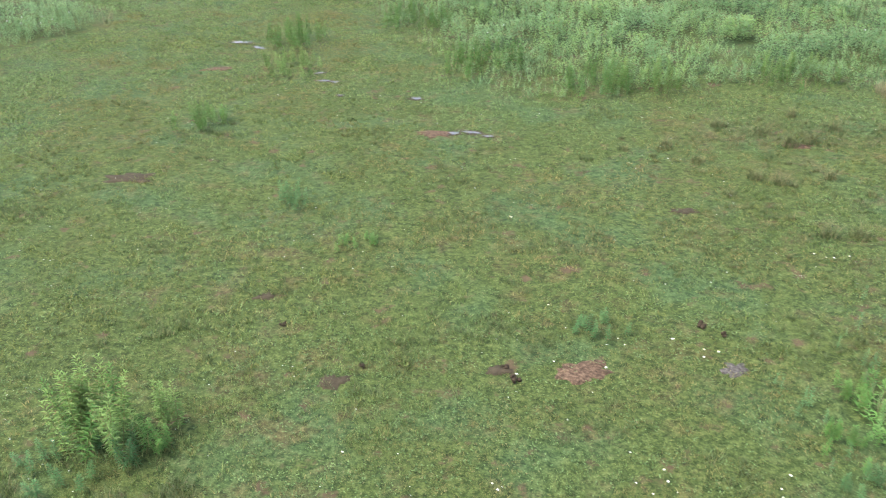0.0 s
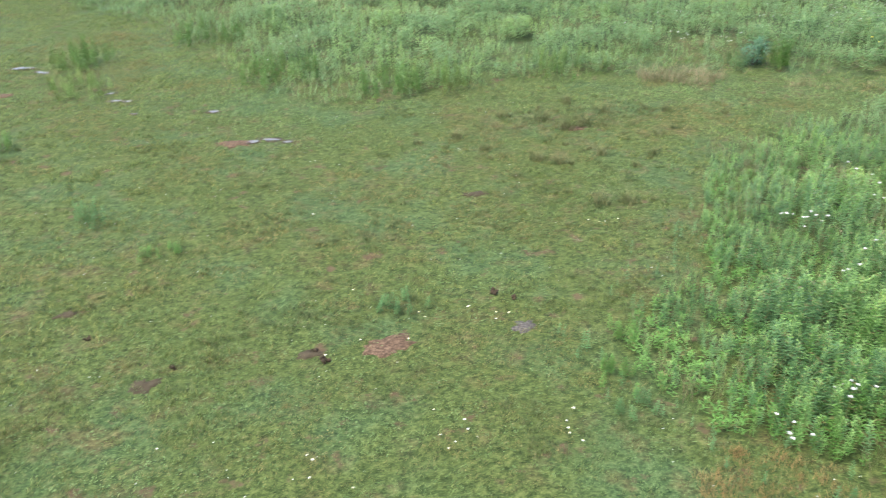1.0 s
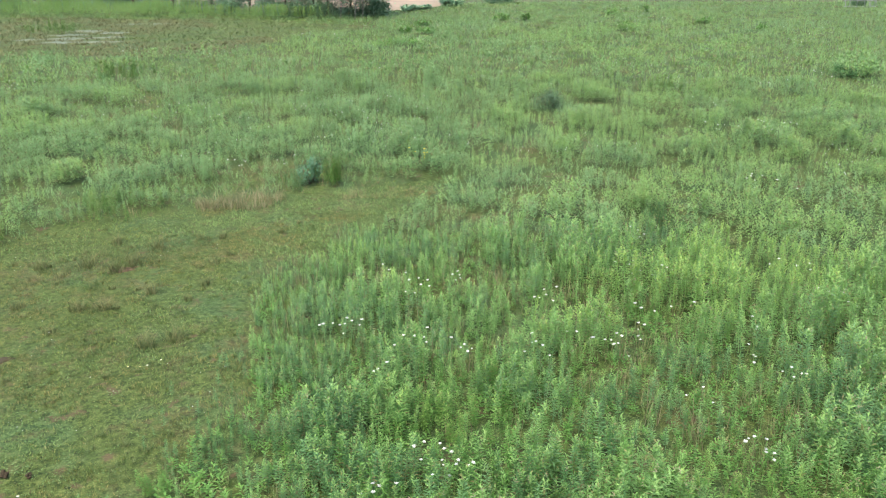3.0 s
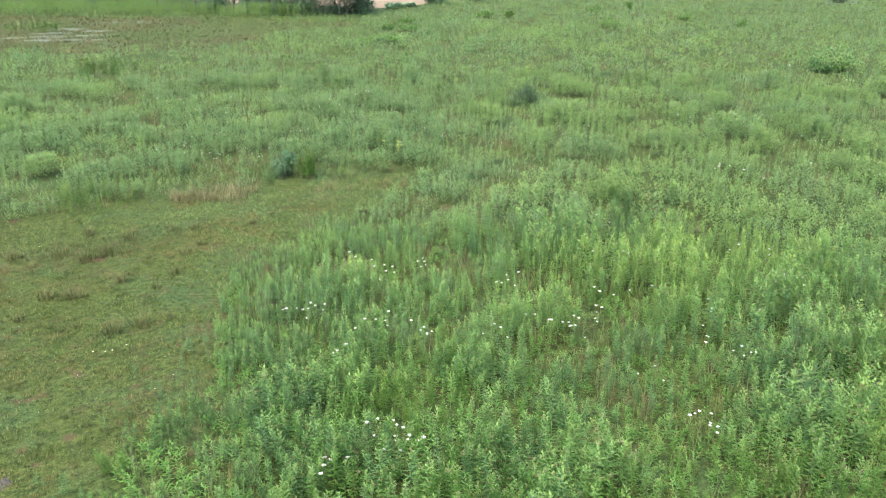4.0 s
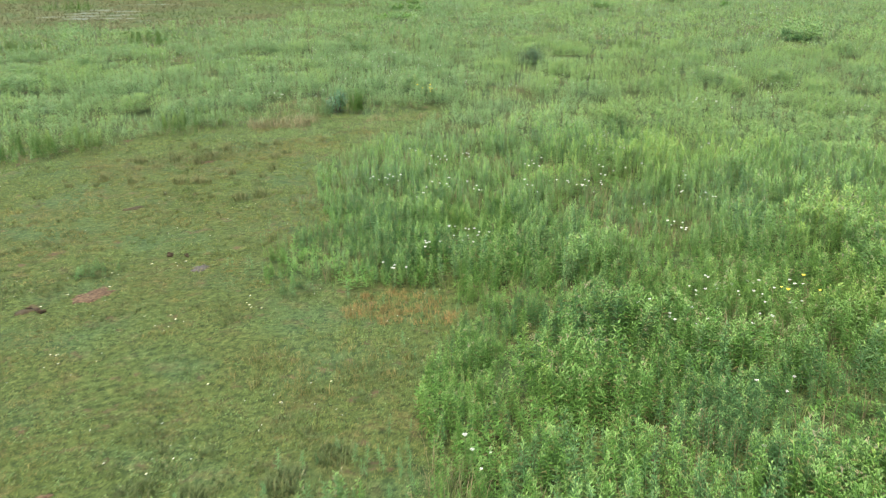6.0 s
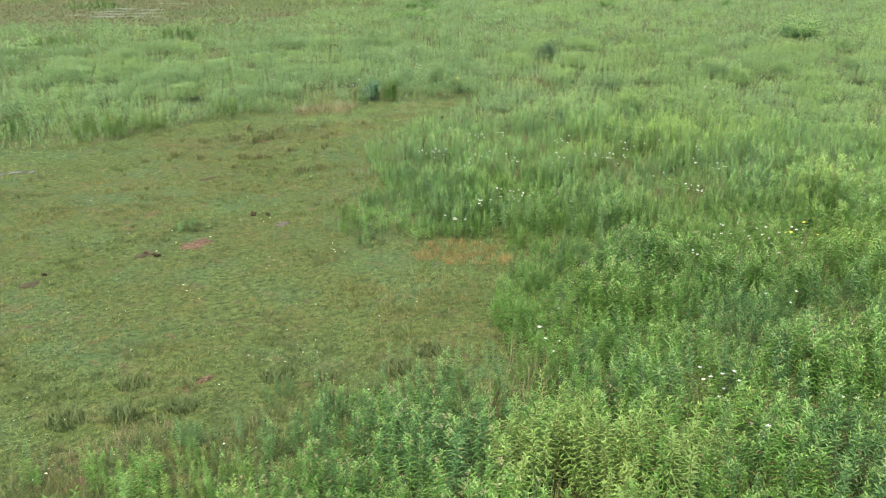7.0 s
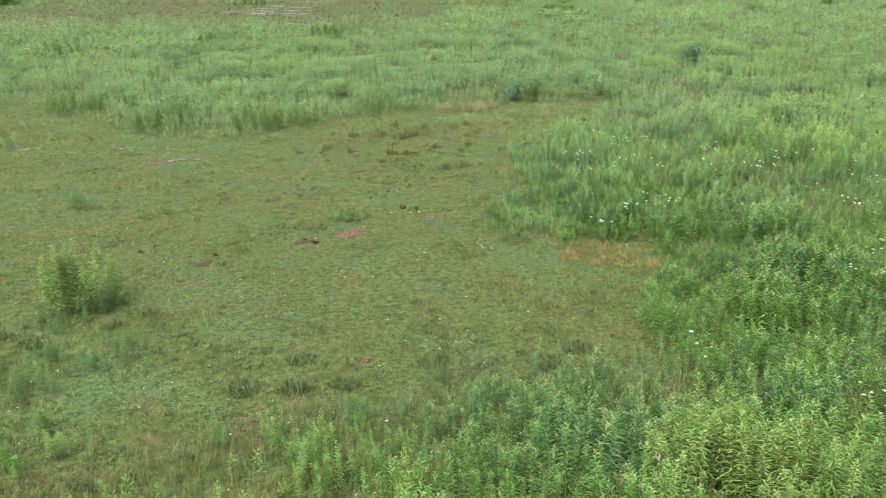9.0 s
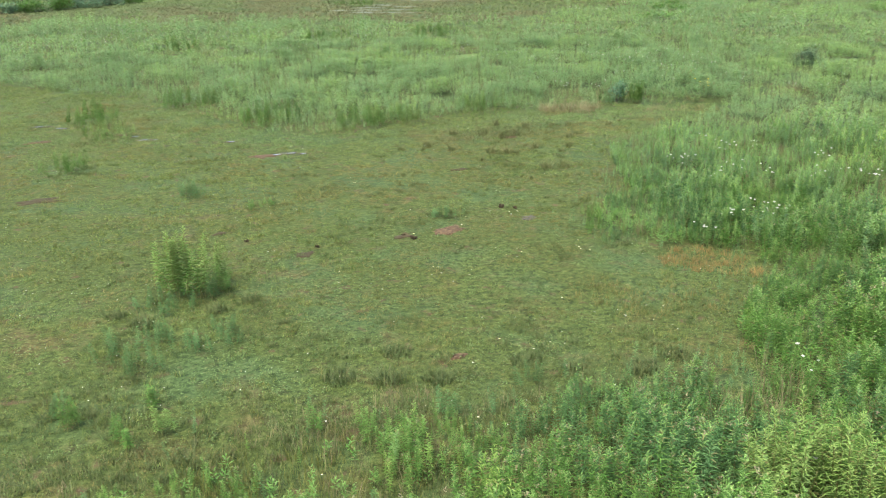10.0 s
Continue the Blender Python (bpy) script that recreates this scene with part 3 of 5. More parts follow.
    stuff("clover", scatter(ros, x, y, rng.uniform(0.6, 1.4, len(x)), rng), CLOVER, "small clover and plantain leaves in the lawn", "clover")
    dots = [(np.array([(0, 0, 0.085), (0.008, 0, 0.078), (-0.004, 0.007, 0.078), (-0.004, -0.007, 0.078)]), np.array([(0, 1, 2), (0, 2, 3), (0, 3, 1)]))]
    x, y = sown(rng, -12, 6, -2, 18, 3)
    keep = lawn_mask(x, y) & (cloud(x, y, 1.7, 51) > 0.5)
    x, y = x[keep], y[keep]
    stuff("clover_flowers", scatter(dots, x, y, rng.uniform(0.7, 1.3, len(x)), rng), PETAL, "tiny white clover flowers dotted over the lawn", "flower")


build_lawn()


# ---- tall meadow ----
GAPS = [(9.4, 11.4, 0.9), (9.8, 9.9, 0.8), (10.2, 8.0, 0.7), (8.6, 5.7, 0.8), (9.8, 5.8, 0.7), (1.8, 0.75, 0.6), (6.2, 4.2, 0.35), (8.4, 5.8, 0.5), (7.0, 1.8, 0.5), (6.0, -0.1, 0.5), (9.1, 7.6, 0.5), (8.9, 3.7, 0.4)]


def gap_share(x, y):
    g = np.zeros(x.shape)
    for cx, cy, r in GAPS:
        g = np.maximum(g, np.exp(-(((x - cx) ** 2 + (y - cy) ** 2) / (r * r))))
    return g


def bunched(rng, x0, x1, y0, y1, bunches, stems, spread):
    """Places in loose bunches; also a number for each bunch."""
    cx, cy = sown(rng, x0, x1, y0, y1, bunches)
    k = rng.poisson(stems, len(cx))
    i = np.repeat(np.arange(len(cx)), k)
    sp = np.repeat(rng.uniform(0.6, 1.4, len(cx)), k) * spread
    return cx[i] + rng.normal(0, 1, len(i)) * sp, cy[i] + rng.normal(0, 1, len(i)) * sp, i, len(cx)


def mounds(x, y, step, seed):
    """Rounded thickets: nearness to the middle of the nearest one (1 to 0), and two random numbers of it."""
    def h(a, b, k):
        q = np.sin(a * 91.7 + b * 53.3 + (seed + k) * 17.9) * 24634.6345
        return q - np.floor(q)
    ci, cj = np.floor(x / step), np.floor(y / step)
    best, ra, rb = np.full(x.shape, 9.0), np.zeros(x.shape), np.zeros(x.shape)
    for di in (-1, 0, 1):
        for dj in (-1, 0, 1):
            a, b = ci + di, cj + dj
            d = np.hypot(x / step - a - h(a, b, 0), y / step - b - h(a, b, 1)) / (0.75 + 0.5 * h(a, b, 4))
            hit = d < best
            best, ra, rb = np.where(hit, d, best), np.where(hit, h(a, b, 2), ra), np.where(hit, h(a, b, 3), rb)
    return np.clip(1 - best * 1.15, 0, 1), ra, rb


def build_near_meadow():
    x, y = sown(rng, -8, 22, -6, 20, 84)
    keep = tall(x, y) & in_sight(x, y, 4) & (reach_from_walk(x, y) < 17)
    x, y = x[keep], y[keep]
    r, gap = reach_from_walk(x, y), gap_share(x, y)
    near, ra, rb = mounds(x, y, 1.15, 5)
    fill = (0.22 + 1.1 * near + 0.9 * (cloud(x, y, 0.45, 61, 2) - 0.5) - 0.75 * gap) * np.clip(1.15 - (r - 5) / 14, 0.5, 1) * np.where((x < -0.3) & (y < 2.5), 1.8 * np.clip(3 * cloud(x, y, 0.5, 64, 2) - 0.85, 0, 1), 1)
    away = np.hypot((x - 1.25) * 0.71 - (y + 1.35) * 0.71, 1.7 * ((x - 1.25) * 0.71 + (y + 1.35) * 0.71)) > 0.85
    keep = (rng.uniform(0, 1, len(x)) < fill) & away
    x, y, r, gap, near, ra, rb = x[keep], y[keep], r[keep], gap[keep], near[keep], ra[keep], rb[keep]
    size = (0.42 + 0.5 * np.sqrt(near) + 0.42 * ra + 0.5 * (cloud(x, y, 2.2, 62, 2) - 0.5)) * np.clip(rng.normal(1, 0.16, len(x)), 0.6, 1.4) * (1 - 0.4 * gap)
    front = (x < -0.3) & (y < 2.5)
    size = np.where(front, size * 0.8, size) * np.maximum(0.35 + 0.65 * np.clip((depth_in_meadow(x, y, 1.5) - 0.3) / 0.6, 0, 1), 0.7 * front)
    size = size * (1 - 0.35 * np.exp(-(((x - 9.6) / 2.2) ** 2 + ((y - 14.4) / 1.3) ** 2)) - 0.45 * np.exp(-(((x - 1.4) / 1.3) ** 2 + ((y + 1.0) / 1.3) ** 2)))
    light = np.exp(-(((x - 14.2) / 3.2) ** 2 + ((y - 9.4) / 2.2) ** 2)) * 0.3
    edge = np.exp(-(((x - 5.6) / 1.1) ** 2 + ((y - 12.2) / 2.2) ** 2)) * 0.4 + np.exp(-(((x - 0.1) / 1.1) ** 2 + ((y - 0.3) / 1.1) ** 2)) * 0.3
    hue = 0.48 + 0.8 * (cloud(x, y, 3.2, 63, 2) - 0.5) + 0.3 * (rb - 0.5) + light - edge + 0.07 * rng.normal(0, 1, len(x))
    # close stems get fine leaves and the colour without the distance brightening
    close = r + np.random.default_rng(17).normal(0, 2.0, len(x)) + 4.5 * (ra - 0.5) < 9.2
    budding = (rng.uniform(0, 1, len(x)) < 0.35) & (cloud(x, y, 2.4, 75) > 0.46)
    tall_of = [0.5 + 0.015 * k for k in range(10)]
    fine = [herb(rng, k, int(rng.integers(44, 50)), 0.078, 0.0125, 0.2) for k in tall_of]
    coarse = [herb(rng, k, int(rng.integers(40, 46)), 0.086, 0.0165, 0.25, True) for k in tall_of]
    # crowns in a lighter colour: young growth, and light painted on the tops
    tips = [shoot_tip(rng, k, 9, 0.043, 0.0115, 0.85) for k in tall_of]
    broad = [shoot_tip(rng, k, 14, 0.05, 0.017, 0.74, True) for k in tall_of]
    for name, mat, sel, label in (("meadow_herbs", HERB, (hue > 0.36) & (hue < 0.6), "dense mid-green leafy goldenrod stems of the tall meadow"),
                                  ("grey_green_herbs", HERB_BLUE, hue <= 0.36, "grey-green leafy stems of the tall meadow"),
                                  ("yellow_green_herbs", HERB_LIGHT, hue >= 0.6, "yellow-green leafy stems of the tall meadow")):
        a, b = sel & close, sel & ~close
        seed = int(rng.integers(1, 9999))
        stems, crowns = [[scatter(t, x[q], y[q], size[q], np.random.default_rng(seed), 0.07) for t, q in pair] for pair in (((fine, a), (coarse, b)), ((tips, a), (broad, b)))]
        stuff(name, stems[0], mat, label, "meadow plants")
        # same plants farther off, in leaf colours raised to look more lit
        stuff("light_" + name, stems[1], {"herb_leaf": MID_HERB, "grey_green_leaf": MID_BLUE}.get(mat.name, MID_LIGHT), "light-painted stand of " + label, "meadow plants")
        stuff(name.replace("herbs", "lit_shoot_tips"), crowns[0], TIP_YELLOW if mat is HERB_LIGHT else TIP, "pale young shoot tips, coloured to look lit, of the " + label, "meadow plants")
        stuff(name.replace("herbs", "light_tips"), crowns[1], TIP_YELLOW if mat is HERB_LIGHT else MID_TIP, "light-painted young shoot tips above the " + label, "meadow plants")
    fx, fy = sown(rng, -8, 14, -4, 20, 14)
    keep = ~tall(fx, fy) & off_bare(fx, fy) & (reach_from_walk(fx, fy) < 18)
    fx, fy = fx[keep], fy[keep]
    keep = rng.uniform(0, 1, len(fx)) < 0.9 * np.clip((depth_in_meadow(fx, fy, 1.1) - 0.1) * 2.2, 0, 1) * np.clip(3 * cloud(fx, fy, 0.9, 78) - 0.9, 0, 1)
    fx, fy = fx[keep], fy[keep]
    stuff("fringe_herbs", scatter(coarse, fx, fy, rng.uniform(0.25, 0.6, len(fx)), rng, 0.04), HERB_BLUE, "low sprigs creeping from the meadow into the lawn", "meadow plants")
    buds = [shoot_tip(rng, 0.58, 5, 0.026, 0.010, 0.95, True) for k in range(6)]
    stuff("pale_buds", scatter(buds, x[budding], y[budding], size[budding], rng), BUD, "pale pinkish buds on the meadow stems", "meadow plants")
    x, y = sown(rng, -9, 22, -6, 20, 38)
    keep = tall(x, y) & in_sight(x, y, 4) & (reach_from_walk(x, y) < 17) & ((x > -0.3) | (y > 2.5) | (rng.uniform(0, 1, len(x)) < 0.15))
    x, y = x[keep], y[keep]
    low = [simple_herb(rng, 0.17, 12, 0.07, 0.015, 0.3, 0.25, 0.97, flat_leaf) for _ in range(6)]
    stuff("low_herbs", scatter(low, x, y, 0.6 + 0.9 * cloud(x, y, 0.9, 68), rng), HERB, "low leafy growth under the tall meadow stems", "meadow plants")
    x, y = sown(rng, -9, 22, -6, 20, 12)
    keep = tall(x, y) & in_sight(x, y, 4) & (reach_from_walk(x, y) < 17)
    x, y = x[keep], y[keep]
    tg = [blades(rng, 9, 0.3, 0.007, 0.08, 0.8) for _ in range(8)]
    size = (0.5 + 0.7 * cloud(x, y, 1.7, 71)) * np.where((x < -0.3) & (y < 2.5), 0.55, 1)
    stuff("meadow_grass", scatter(tg, x, y, size, rng), GRASS, "long green grass between the meadow herbs", "grass")
    sel = (rng.uniform(0, 1, len(x)) < 0.04 + 0.8 * gap_share(x, y)) | ((cloud(x, y, 1.9, 72) > 0.55) & (rng.uniform(0, 1, len(x)) < 0.85))
    ts = [blades(rng, 12, 0.47, 0.008, 0.13, 0.5) for _ in range(5)]
    stuff("seeding_grass", scatter(ts, x[sel], y[sel], size[sel], rng), SEED, "brownish seeding grass in gaps of the meadow", "grass")


def build_mid_meadow():
    x, y, i, n = bunched(rng, -26, 46, 6, 42, 3.0, 10, 0.26)
    tone, grow = rng.normal(0, 0.05, n)[i], np.clip(rng.normal(1, 0.26, n), 0.5, 1.8)[i]
    r = reach_from_walk(x, y)
    keep = tall(x, y) & in_sight(x, y, 5) & (r >= 17) & (r < 38)
    x, y, r, tone, grow = x[keep], y[keep], r[keep], tone[keep], grow[keep]
    near, ra, rb = mounds(x, y, 1.8, 8)
    keep = rng.uniform(0, 1, len(x)) < (0.25 + 2.2 * near) * np.clip(1.6 - r / 40, 0.5, 1)
    x, y, tone, grow, near, ra, rb = x[keep], y[keep], tone[keep], grow[keep], near[keep], ra[keep], rb[keep]
    hue = 0.48 + 0.14 * np.clip((x - 9) / 12, 0, 1) + 0.5 * (cloud(x, y, 5.0, 83) - 0.5) + 0.2 * (rb - 0.5) + tone + 0.04 * rng.normal(0, 1, len(x))
    inner = depth_in_meadow(x, y, 2.4)
    keep = rng.uniform(0, 1, len(x)) < 2.2 * inner - 0.25
    x, y, hue, near, ra, grow, inner = x[keep], y[keep], hue[keep], near[keep], ra[keep], grow[keep], inner[keep]
    size = (0.1 + 0.68 * np.sqrt(near) + 0.42 * ra + 0.35 * cloud(x, y, 3.0, 82)) * (0.6 + 0.4 * grow) * (0.3 + 0.7 * inner)
    tm = [simple_herb(rng, 0.5, 17, 0.1, 0.022, 0.4, 0.2, 0.92, flat_leaf) for _ in range(8)]
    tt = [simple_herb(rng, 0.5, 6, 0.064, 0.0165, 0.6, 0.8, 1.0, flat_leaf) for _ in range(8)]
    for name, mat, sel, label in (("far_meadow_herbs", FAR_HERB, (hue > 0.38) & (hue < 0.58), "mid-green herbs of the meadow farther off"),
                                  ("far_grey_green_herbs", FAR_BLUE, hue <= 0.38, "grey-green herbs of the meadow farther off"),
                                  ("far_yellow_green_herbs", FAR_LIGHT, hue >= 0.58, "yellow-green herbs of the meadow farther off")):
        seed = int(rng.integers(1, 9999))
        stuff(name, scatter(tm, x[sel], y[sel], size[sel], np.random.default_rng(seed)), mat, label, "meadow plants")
        stuff(name.replace("herbs", "lit_shoot_tips"), scatter(tt, x[sel], y[sel], size[sel], np.random.default_rng(seed)), FAR_TIP_YELLOW if mat is FAR_LIGHT else FAR_TIP, "pale young shoot tips, coloured to look lit, of the " + label, "meadow plants")
    x, y = sown(rng, -26, 46, 6, 42, 5)
    r = reach_from_walk(x, y)
    keep = tall(x, y) & in_sight(x, y, 5) & (r >= 17) & (r < 38)
    x, y = x[keep], y[keep]
    tg = [blades(rng, 6, 0.27, 0.018, 0.18, 1.2, False) for _ in range(8)]
    dry = (cloud(x, y, 3.2, 91) > np.where(x > 12, 0.68, 0.59)) & (rng.uniform(0, 1, len(x)) < 0.75)
    size = 0.5 + 0.8 * cloud(x, y, 2.4, 71)
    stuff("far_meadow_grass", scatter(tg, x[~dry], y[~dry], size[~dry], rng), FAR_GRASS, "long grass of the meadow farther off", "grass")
    stuff("far_seeding_grass", scatter(tg, x[dry], y[dry], size[dry], rng), SEED, "brownish seeding grass farther off", "grass")


def build_far_meadow():
    x, y, i, n = bunched(rng, -50, 95, 15, 100, 0.52, 9, 0.45)
    tone, grow = rng.normal(0, 0.05, n)[i], np.clip(rng.normal(1, 0.26, n), 0.5, 1.8)[i]
    r = reach_from_walk(x, y)
    keep = tall(x, y) & in_sight(x, y, 4) & (r >= 38) & (r < 95)
    x, y, tone, grow = x[keep], y[keep], tone[keep], grow[keep]
    hue = 0.48 + 0.13 * np.clip((x - 15) / 20, 0, 1) + 0.7 * (cloud(x, y, 9.0, 83) - 0.5) + tone + 0.03 * rng.normal(0, 1, len(x))
    near, ra, rb = mounds(x, y, 3.2, 9)
    hue = hue + 0.16 * (rb - 0.5)
    ridge = cloud(x * 0.5 + y * 0.2, y - 0.4 * x, 3.5, 84, 2)
    size = (0.1 + 0.55 * np.sqrt(near) + 0.4 * ra + 0.7 * ridge) * (0.5 + 0.5 * grow) * np.clip(1.3 - 0.017 * (reach_from_walk(x, y) - 26), 0.45, 1)
    size = size * (1 - 0.6 * np.exp(-(((x - 35) / 7) ** 2 + ((y - 63) / 4.5) ** 2)))
    # distant growth takes the leaf colours with haze put in
    tm = [simple_herb(rng, 0.6, 10, 0.145, 0.032, 0.6, 0.2, 0.97, flat_leaf) for _ in range(6)]
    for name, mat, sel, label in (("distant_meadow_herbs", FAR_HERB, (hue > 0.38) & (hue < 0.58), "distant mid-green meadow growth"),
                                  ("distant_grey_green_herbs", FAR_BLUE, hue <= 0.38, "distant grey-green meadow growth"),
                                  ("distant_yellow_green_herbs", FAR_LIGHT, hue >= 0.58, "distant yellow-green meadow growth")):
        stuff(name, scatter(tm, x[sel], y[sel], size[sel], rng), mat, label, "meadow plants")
    x, y = sown(rng, -50, 95, 15, 100, 2.2)
    r = reach_from_walk(x, y)
    keep = tall(x, y) & in_sight(x, y, 4) & (r >= 38) & (r < 95)
    x, y = x[keep], y[keep]
    tg = [blades(rng, 6, 0.32, 0.035, 0.3, 0.8, False) for _ in range(6)]
    ux, uy = sown(rng, -50, 95, 15, 100, 2.8)
    r = reach_from_walk(ux, uy)
    keep = tall(ux, uy) & in_sight(ux, uy, 4) & (r >= 34) & (r < 95)
    under = [blades(rng, 6, 0.13, 0.055, 0.32, 1.9, False) for _ in range(6)]
    # darker grass colour stands in for shade between mounds, so tops look light
    stuff("distant_low_grass", scatter(under, ux[keep], uy[keep], rng.uniform(0.7, 1.4, keep.sum()), rng), GRASS, "low dense grass covering the ground of the distant meadow", "grass")
    stuff("distant_meadow_grass", scatter(tg, x, y, 0.5 + 0.9 * cloud(x, y, 4.0, 71), rng), FAR_GRASS, "long grass of the distant meadow, haze put into its pale colour", "grass")
    x, y = sown(rng, -32, 30, 58, 84, 7)
    keep = ragged(x, y, [(-32, 75), (4.4, 77), (14, 69.8), (22, 63.2), (25.5, 61.5), (25, 63.5), (18, 74), (9, 81.5), (-32, 82)], 1.0, 3)
    x, y = x[keep], y[keep]
    tb = [simple_herb(rng, 0.95, 22, 0.18, 0.04, 0.8, 0.2, 0.97, flat_leaf) for _ in range(6)]
    stuff("tall_herb_band", scatter(tb, x, y, 0.6 + 0.8 * cloud(x, y, 3.0, 73), rng), FAR_LIGHT, "tall bright green growth in front of the far trees", "meadow plants")
    x, y = sown(rng, -45, 30, 44, 80, 7)
    keep = ragged(x, y, CLEARING, 2.5, 5) & in_sight(x, y, 5) & off_bare(x, y)
    x, y = x[keep], y[keep]
    tg = [blades(rng, 7, 0.13, 0.05, 0.3, 1.5, False) for _ in range(6)]
    dry = cloud(x, y, 7.0, 95) > 0.47
    stuff("clearing_grass", scatter(tg, x[~dry], y[~dry], rng.uniform(0.6, 1.3, (~dry).sum()), rng), WORN, "short grass of a worn far clearing", "grass")
    stuff("clearing_dry_grass", scatter(tg, x[dry], y[dry], rng.uniform(0.6, 1.3, dry.sum()), rng), WORN_DRY, "dry brown grass of a worn far clearing", "grass")


build_near_meadow()
build_mid_meadow()
build_far_meadow()


# ---- bare spots and puddles ----
def spot_mesh(cx, cy, a, b, turn, lift, dome, seed, rings=6, sides=28):
    """An irregular flat patch that follows the ground."""
    vs, fs = [(0.0, 0.0)], []
    for r in range(1, rings + 1):
        for k in range(sides):
            t = 2 * math.pi * k / sides
            wob = 1 + 1.7 * (float(cloud(math.cos(t) * 1.6 + 9 + seed, math.sin(t) * 1.6 + 9, 0.6, seed)) - 0.5)
            vs.append((a * wob * r / rings * math.cos(t), b * wob * r / rings * math.sin(t)))
    c, s = math.cos(turn), math.sin(turn)
    pts = []
    for i, (u, v) in enumerate(vs):
        ring = 0 if i == 0 else (i - 1) // sides + 1
        x, y = u * c - v * s, u * s + v * c
        rise = lift + dome * (1 - (ring / rings) ** 2) * (0.6 + 0.8 * float(cloud(x * 9 + 50, y * 9, 1, seed)))
        if ring == rings:
            rise = -0.01
        pts.append((x, y, gz(cx + x, cy + y) - gz(cx, cy) + rise))
    for k in range(sides):
        fs.append((0, 1 + k, 1 + (k + 1) % sides))
    for r in range(rings - 1):
        for k in range(sides):
            p, q = 1 + r * sides + k, 1 + r * sides + (k + 1) % sides
            fs += [(p, p + sides, q + sides), (p, q + sides, q)]
    return np.array(pts), np.array(fs)


def level_mesh(a, b, turn, z, seed, sides=32):
    vs, c, s = [(0, 0, z)], math.cos(turn), math.sin(turn)
    for k in range(sides):
        t = 2 * math.pi * k / sides
        wob = 0.85 + 1.3 * (float(cloud(math.cos(t) * 2 + 5 + seed, math.sin(t) * 2 + 5, 0.8, seed)) - 0.5)
        u, v = a * wob * math.cos(t), b * wob * math.sin(t)
        vs.append((u * c - v * s, u * s + v * c, z))
    return np.array(vs), np.array([(0, 1 + k, 1 + (k + 1) % sides) for k in range(sides)])


def bare_patch(name, spec, material, label, category, seed):
    x, y, a, b, t = spec
    ob = new(name, tri_mesh(name, *spot_mesh(x, y, a * 1.0, b * 1.0, t, 0.008, 0.015, seed), material, True))
    ob.location = (x, y, gz(x, y))
    return tagged(ob, label, category)


def puddle(spec, seed):
    x, y, a, b, t = spec
    base = new("puddle")
    base.location = (x, y, gz(x, y))
    part("mud_rim", spot_mesh(x, y, a * 1.15, b * 1.2, t, 0.004, 0.0, seed), WET_MUD, base, "dark wet mud rim", True)
    part("water", level_mesh(a * 0.8, b * 0.75, t, 0.012, seed), WATER, base, "still water reflecting the pale sky")
    return tagged(base, "shallow puddle with a dark mud rim in the grass", "puddle", "puddles in the pasture")


for k, spec in enumerate(BARE["red_mud"]):
    bare_patch("mud_patch", spec, MUD, "bare red-brown mud patch in the grazed lawn", "mud patch", 100 + k)
for k, spec in enumerate(BARE["dark_mud"]):
    bare_patch("mud_patch", spec, WET_MUD, "small dark trodden mud patch in the lawn", "mud patch", 120 + k)
for k, spec in enumerate(BARE["silt"]):
    bare_patch("silt_patch", spec, ASH, "pale grey silt patch in the lawn", "silt patch", 140 + k)
for k, spec in enumerate(BARE["puddle"]):
    puddle(spec, 160 + k)
for k, spec in enumerate(BARE["pale_silt"]):
    bare_patch("silt_patch", spec, PALE_SILT, "dried whitish silt patch in the worn far clearing", "silt patch", 180 + k)


def dung_pile(x, y, size, seed):
    r = np.random.default_rng(seed)
    balls = []
    for i in range(9):
        bm = bmesh.new()
        bmesh.ops.create_icosphere(bm, subdivisions=1, radius=0.045 * size)
        v = np.array([w.co[:] for w in bm.verts])
        bm.verts.index_update()
        f = np.array([[w.index for w in q.verts] for q in bm.faces])
        bm.free()
        v = v * r.uniform(0.75, 1.25, 3) + r.normal(0, 0.004, v.shape)
        a, d = r.uniform(0, 6.28), 0.1 * size * math.sqrt(r.uniform(0, 1))
        balls.append((v + np.array([d * math.cos(a), d * math.sin(a), (0.03 if i < 6 else 0.075) * size]), f))
    ob = new("dung_pile", tri_mesh("dung_pile", *joined(balls), DUNG, True))
    ob.location = (x, y, gz(x, y) + 0.004)
    return tagged(ob, "small dark heap of horse droppings on the lawn", "dung", "dung piles on the lawn")


for k, (x, y, sz) in enumerate([(1.5, 9.35, 0.62), (1.72, 9.2, 0.4), (-0.7, 7.9, 0.6), (-0.83, 8.12, 0.4), (-2.47, 7.84, 0.4), (-3.68, 8.54, 0.4), (9.55, 15.95, 0.8)]):
    dung_pile(x, y, sz, 300 + k)


# ---- clumps, bushes and tufts ----
STEMS = {}


def stem_mesh(kind, variant):
    """Shared meshes of single leafy stems, one metre tall."""
    if (kind, variant) not in STEMS:
        r = np.random.default_rng(500 + variant)
        mat = {"light": GOLD, "mid": HERB, "blue": HERB_BLUE}[kind]
        STEMS[kind, variant] = tri_mesh("leafy_stem", *herb(r, 1.0, 72, 0.105, 0.0155, 0.2), mat)
        if kind == "light":
            # upper faces take the lighter colour: flower heads and a painted lit top
            STEMS[kind, variant].materials.append(GOLD_TIP)
            for face in STEMS[kind, variant].polygons:
                face.material_index = int(face.center.z > 0.62)
    return STEMS[kind, variant]


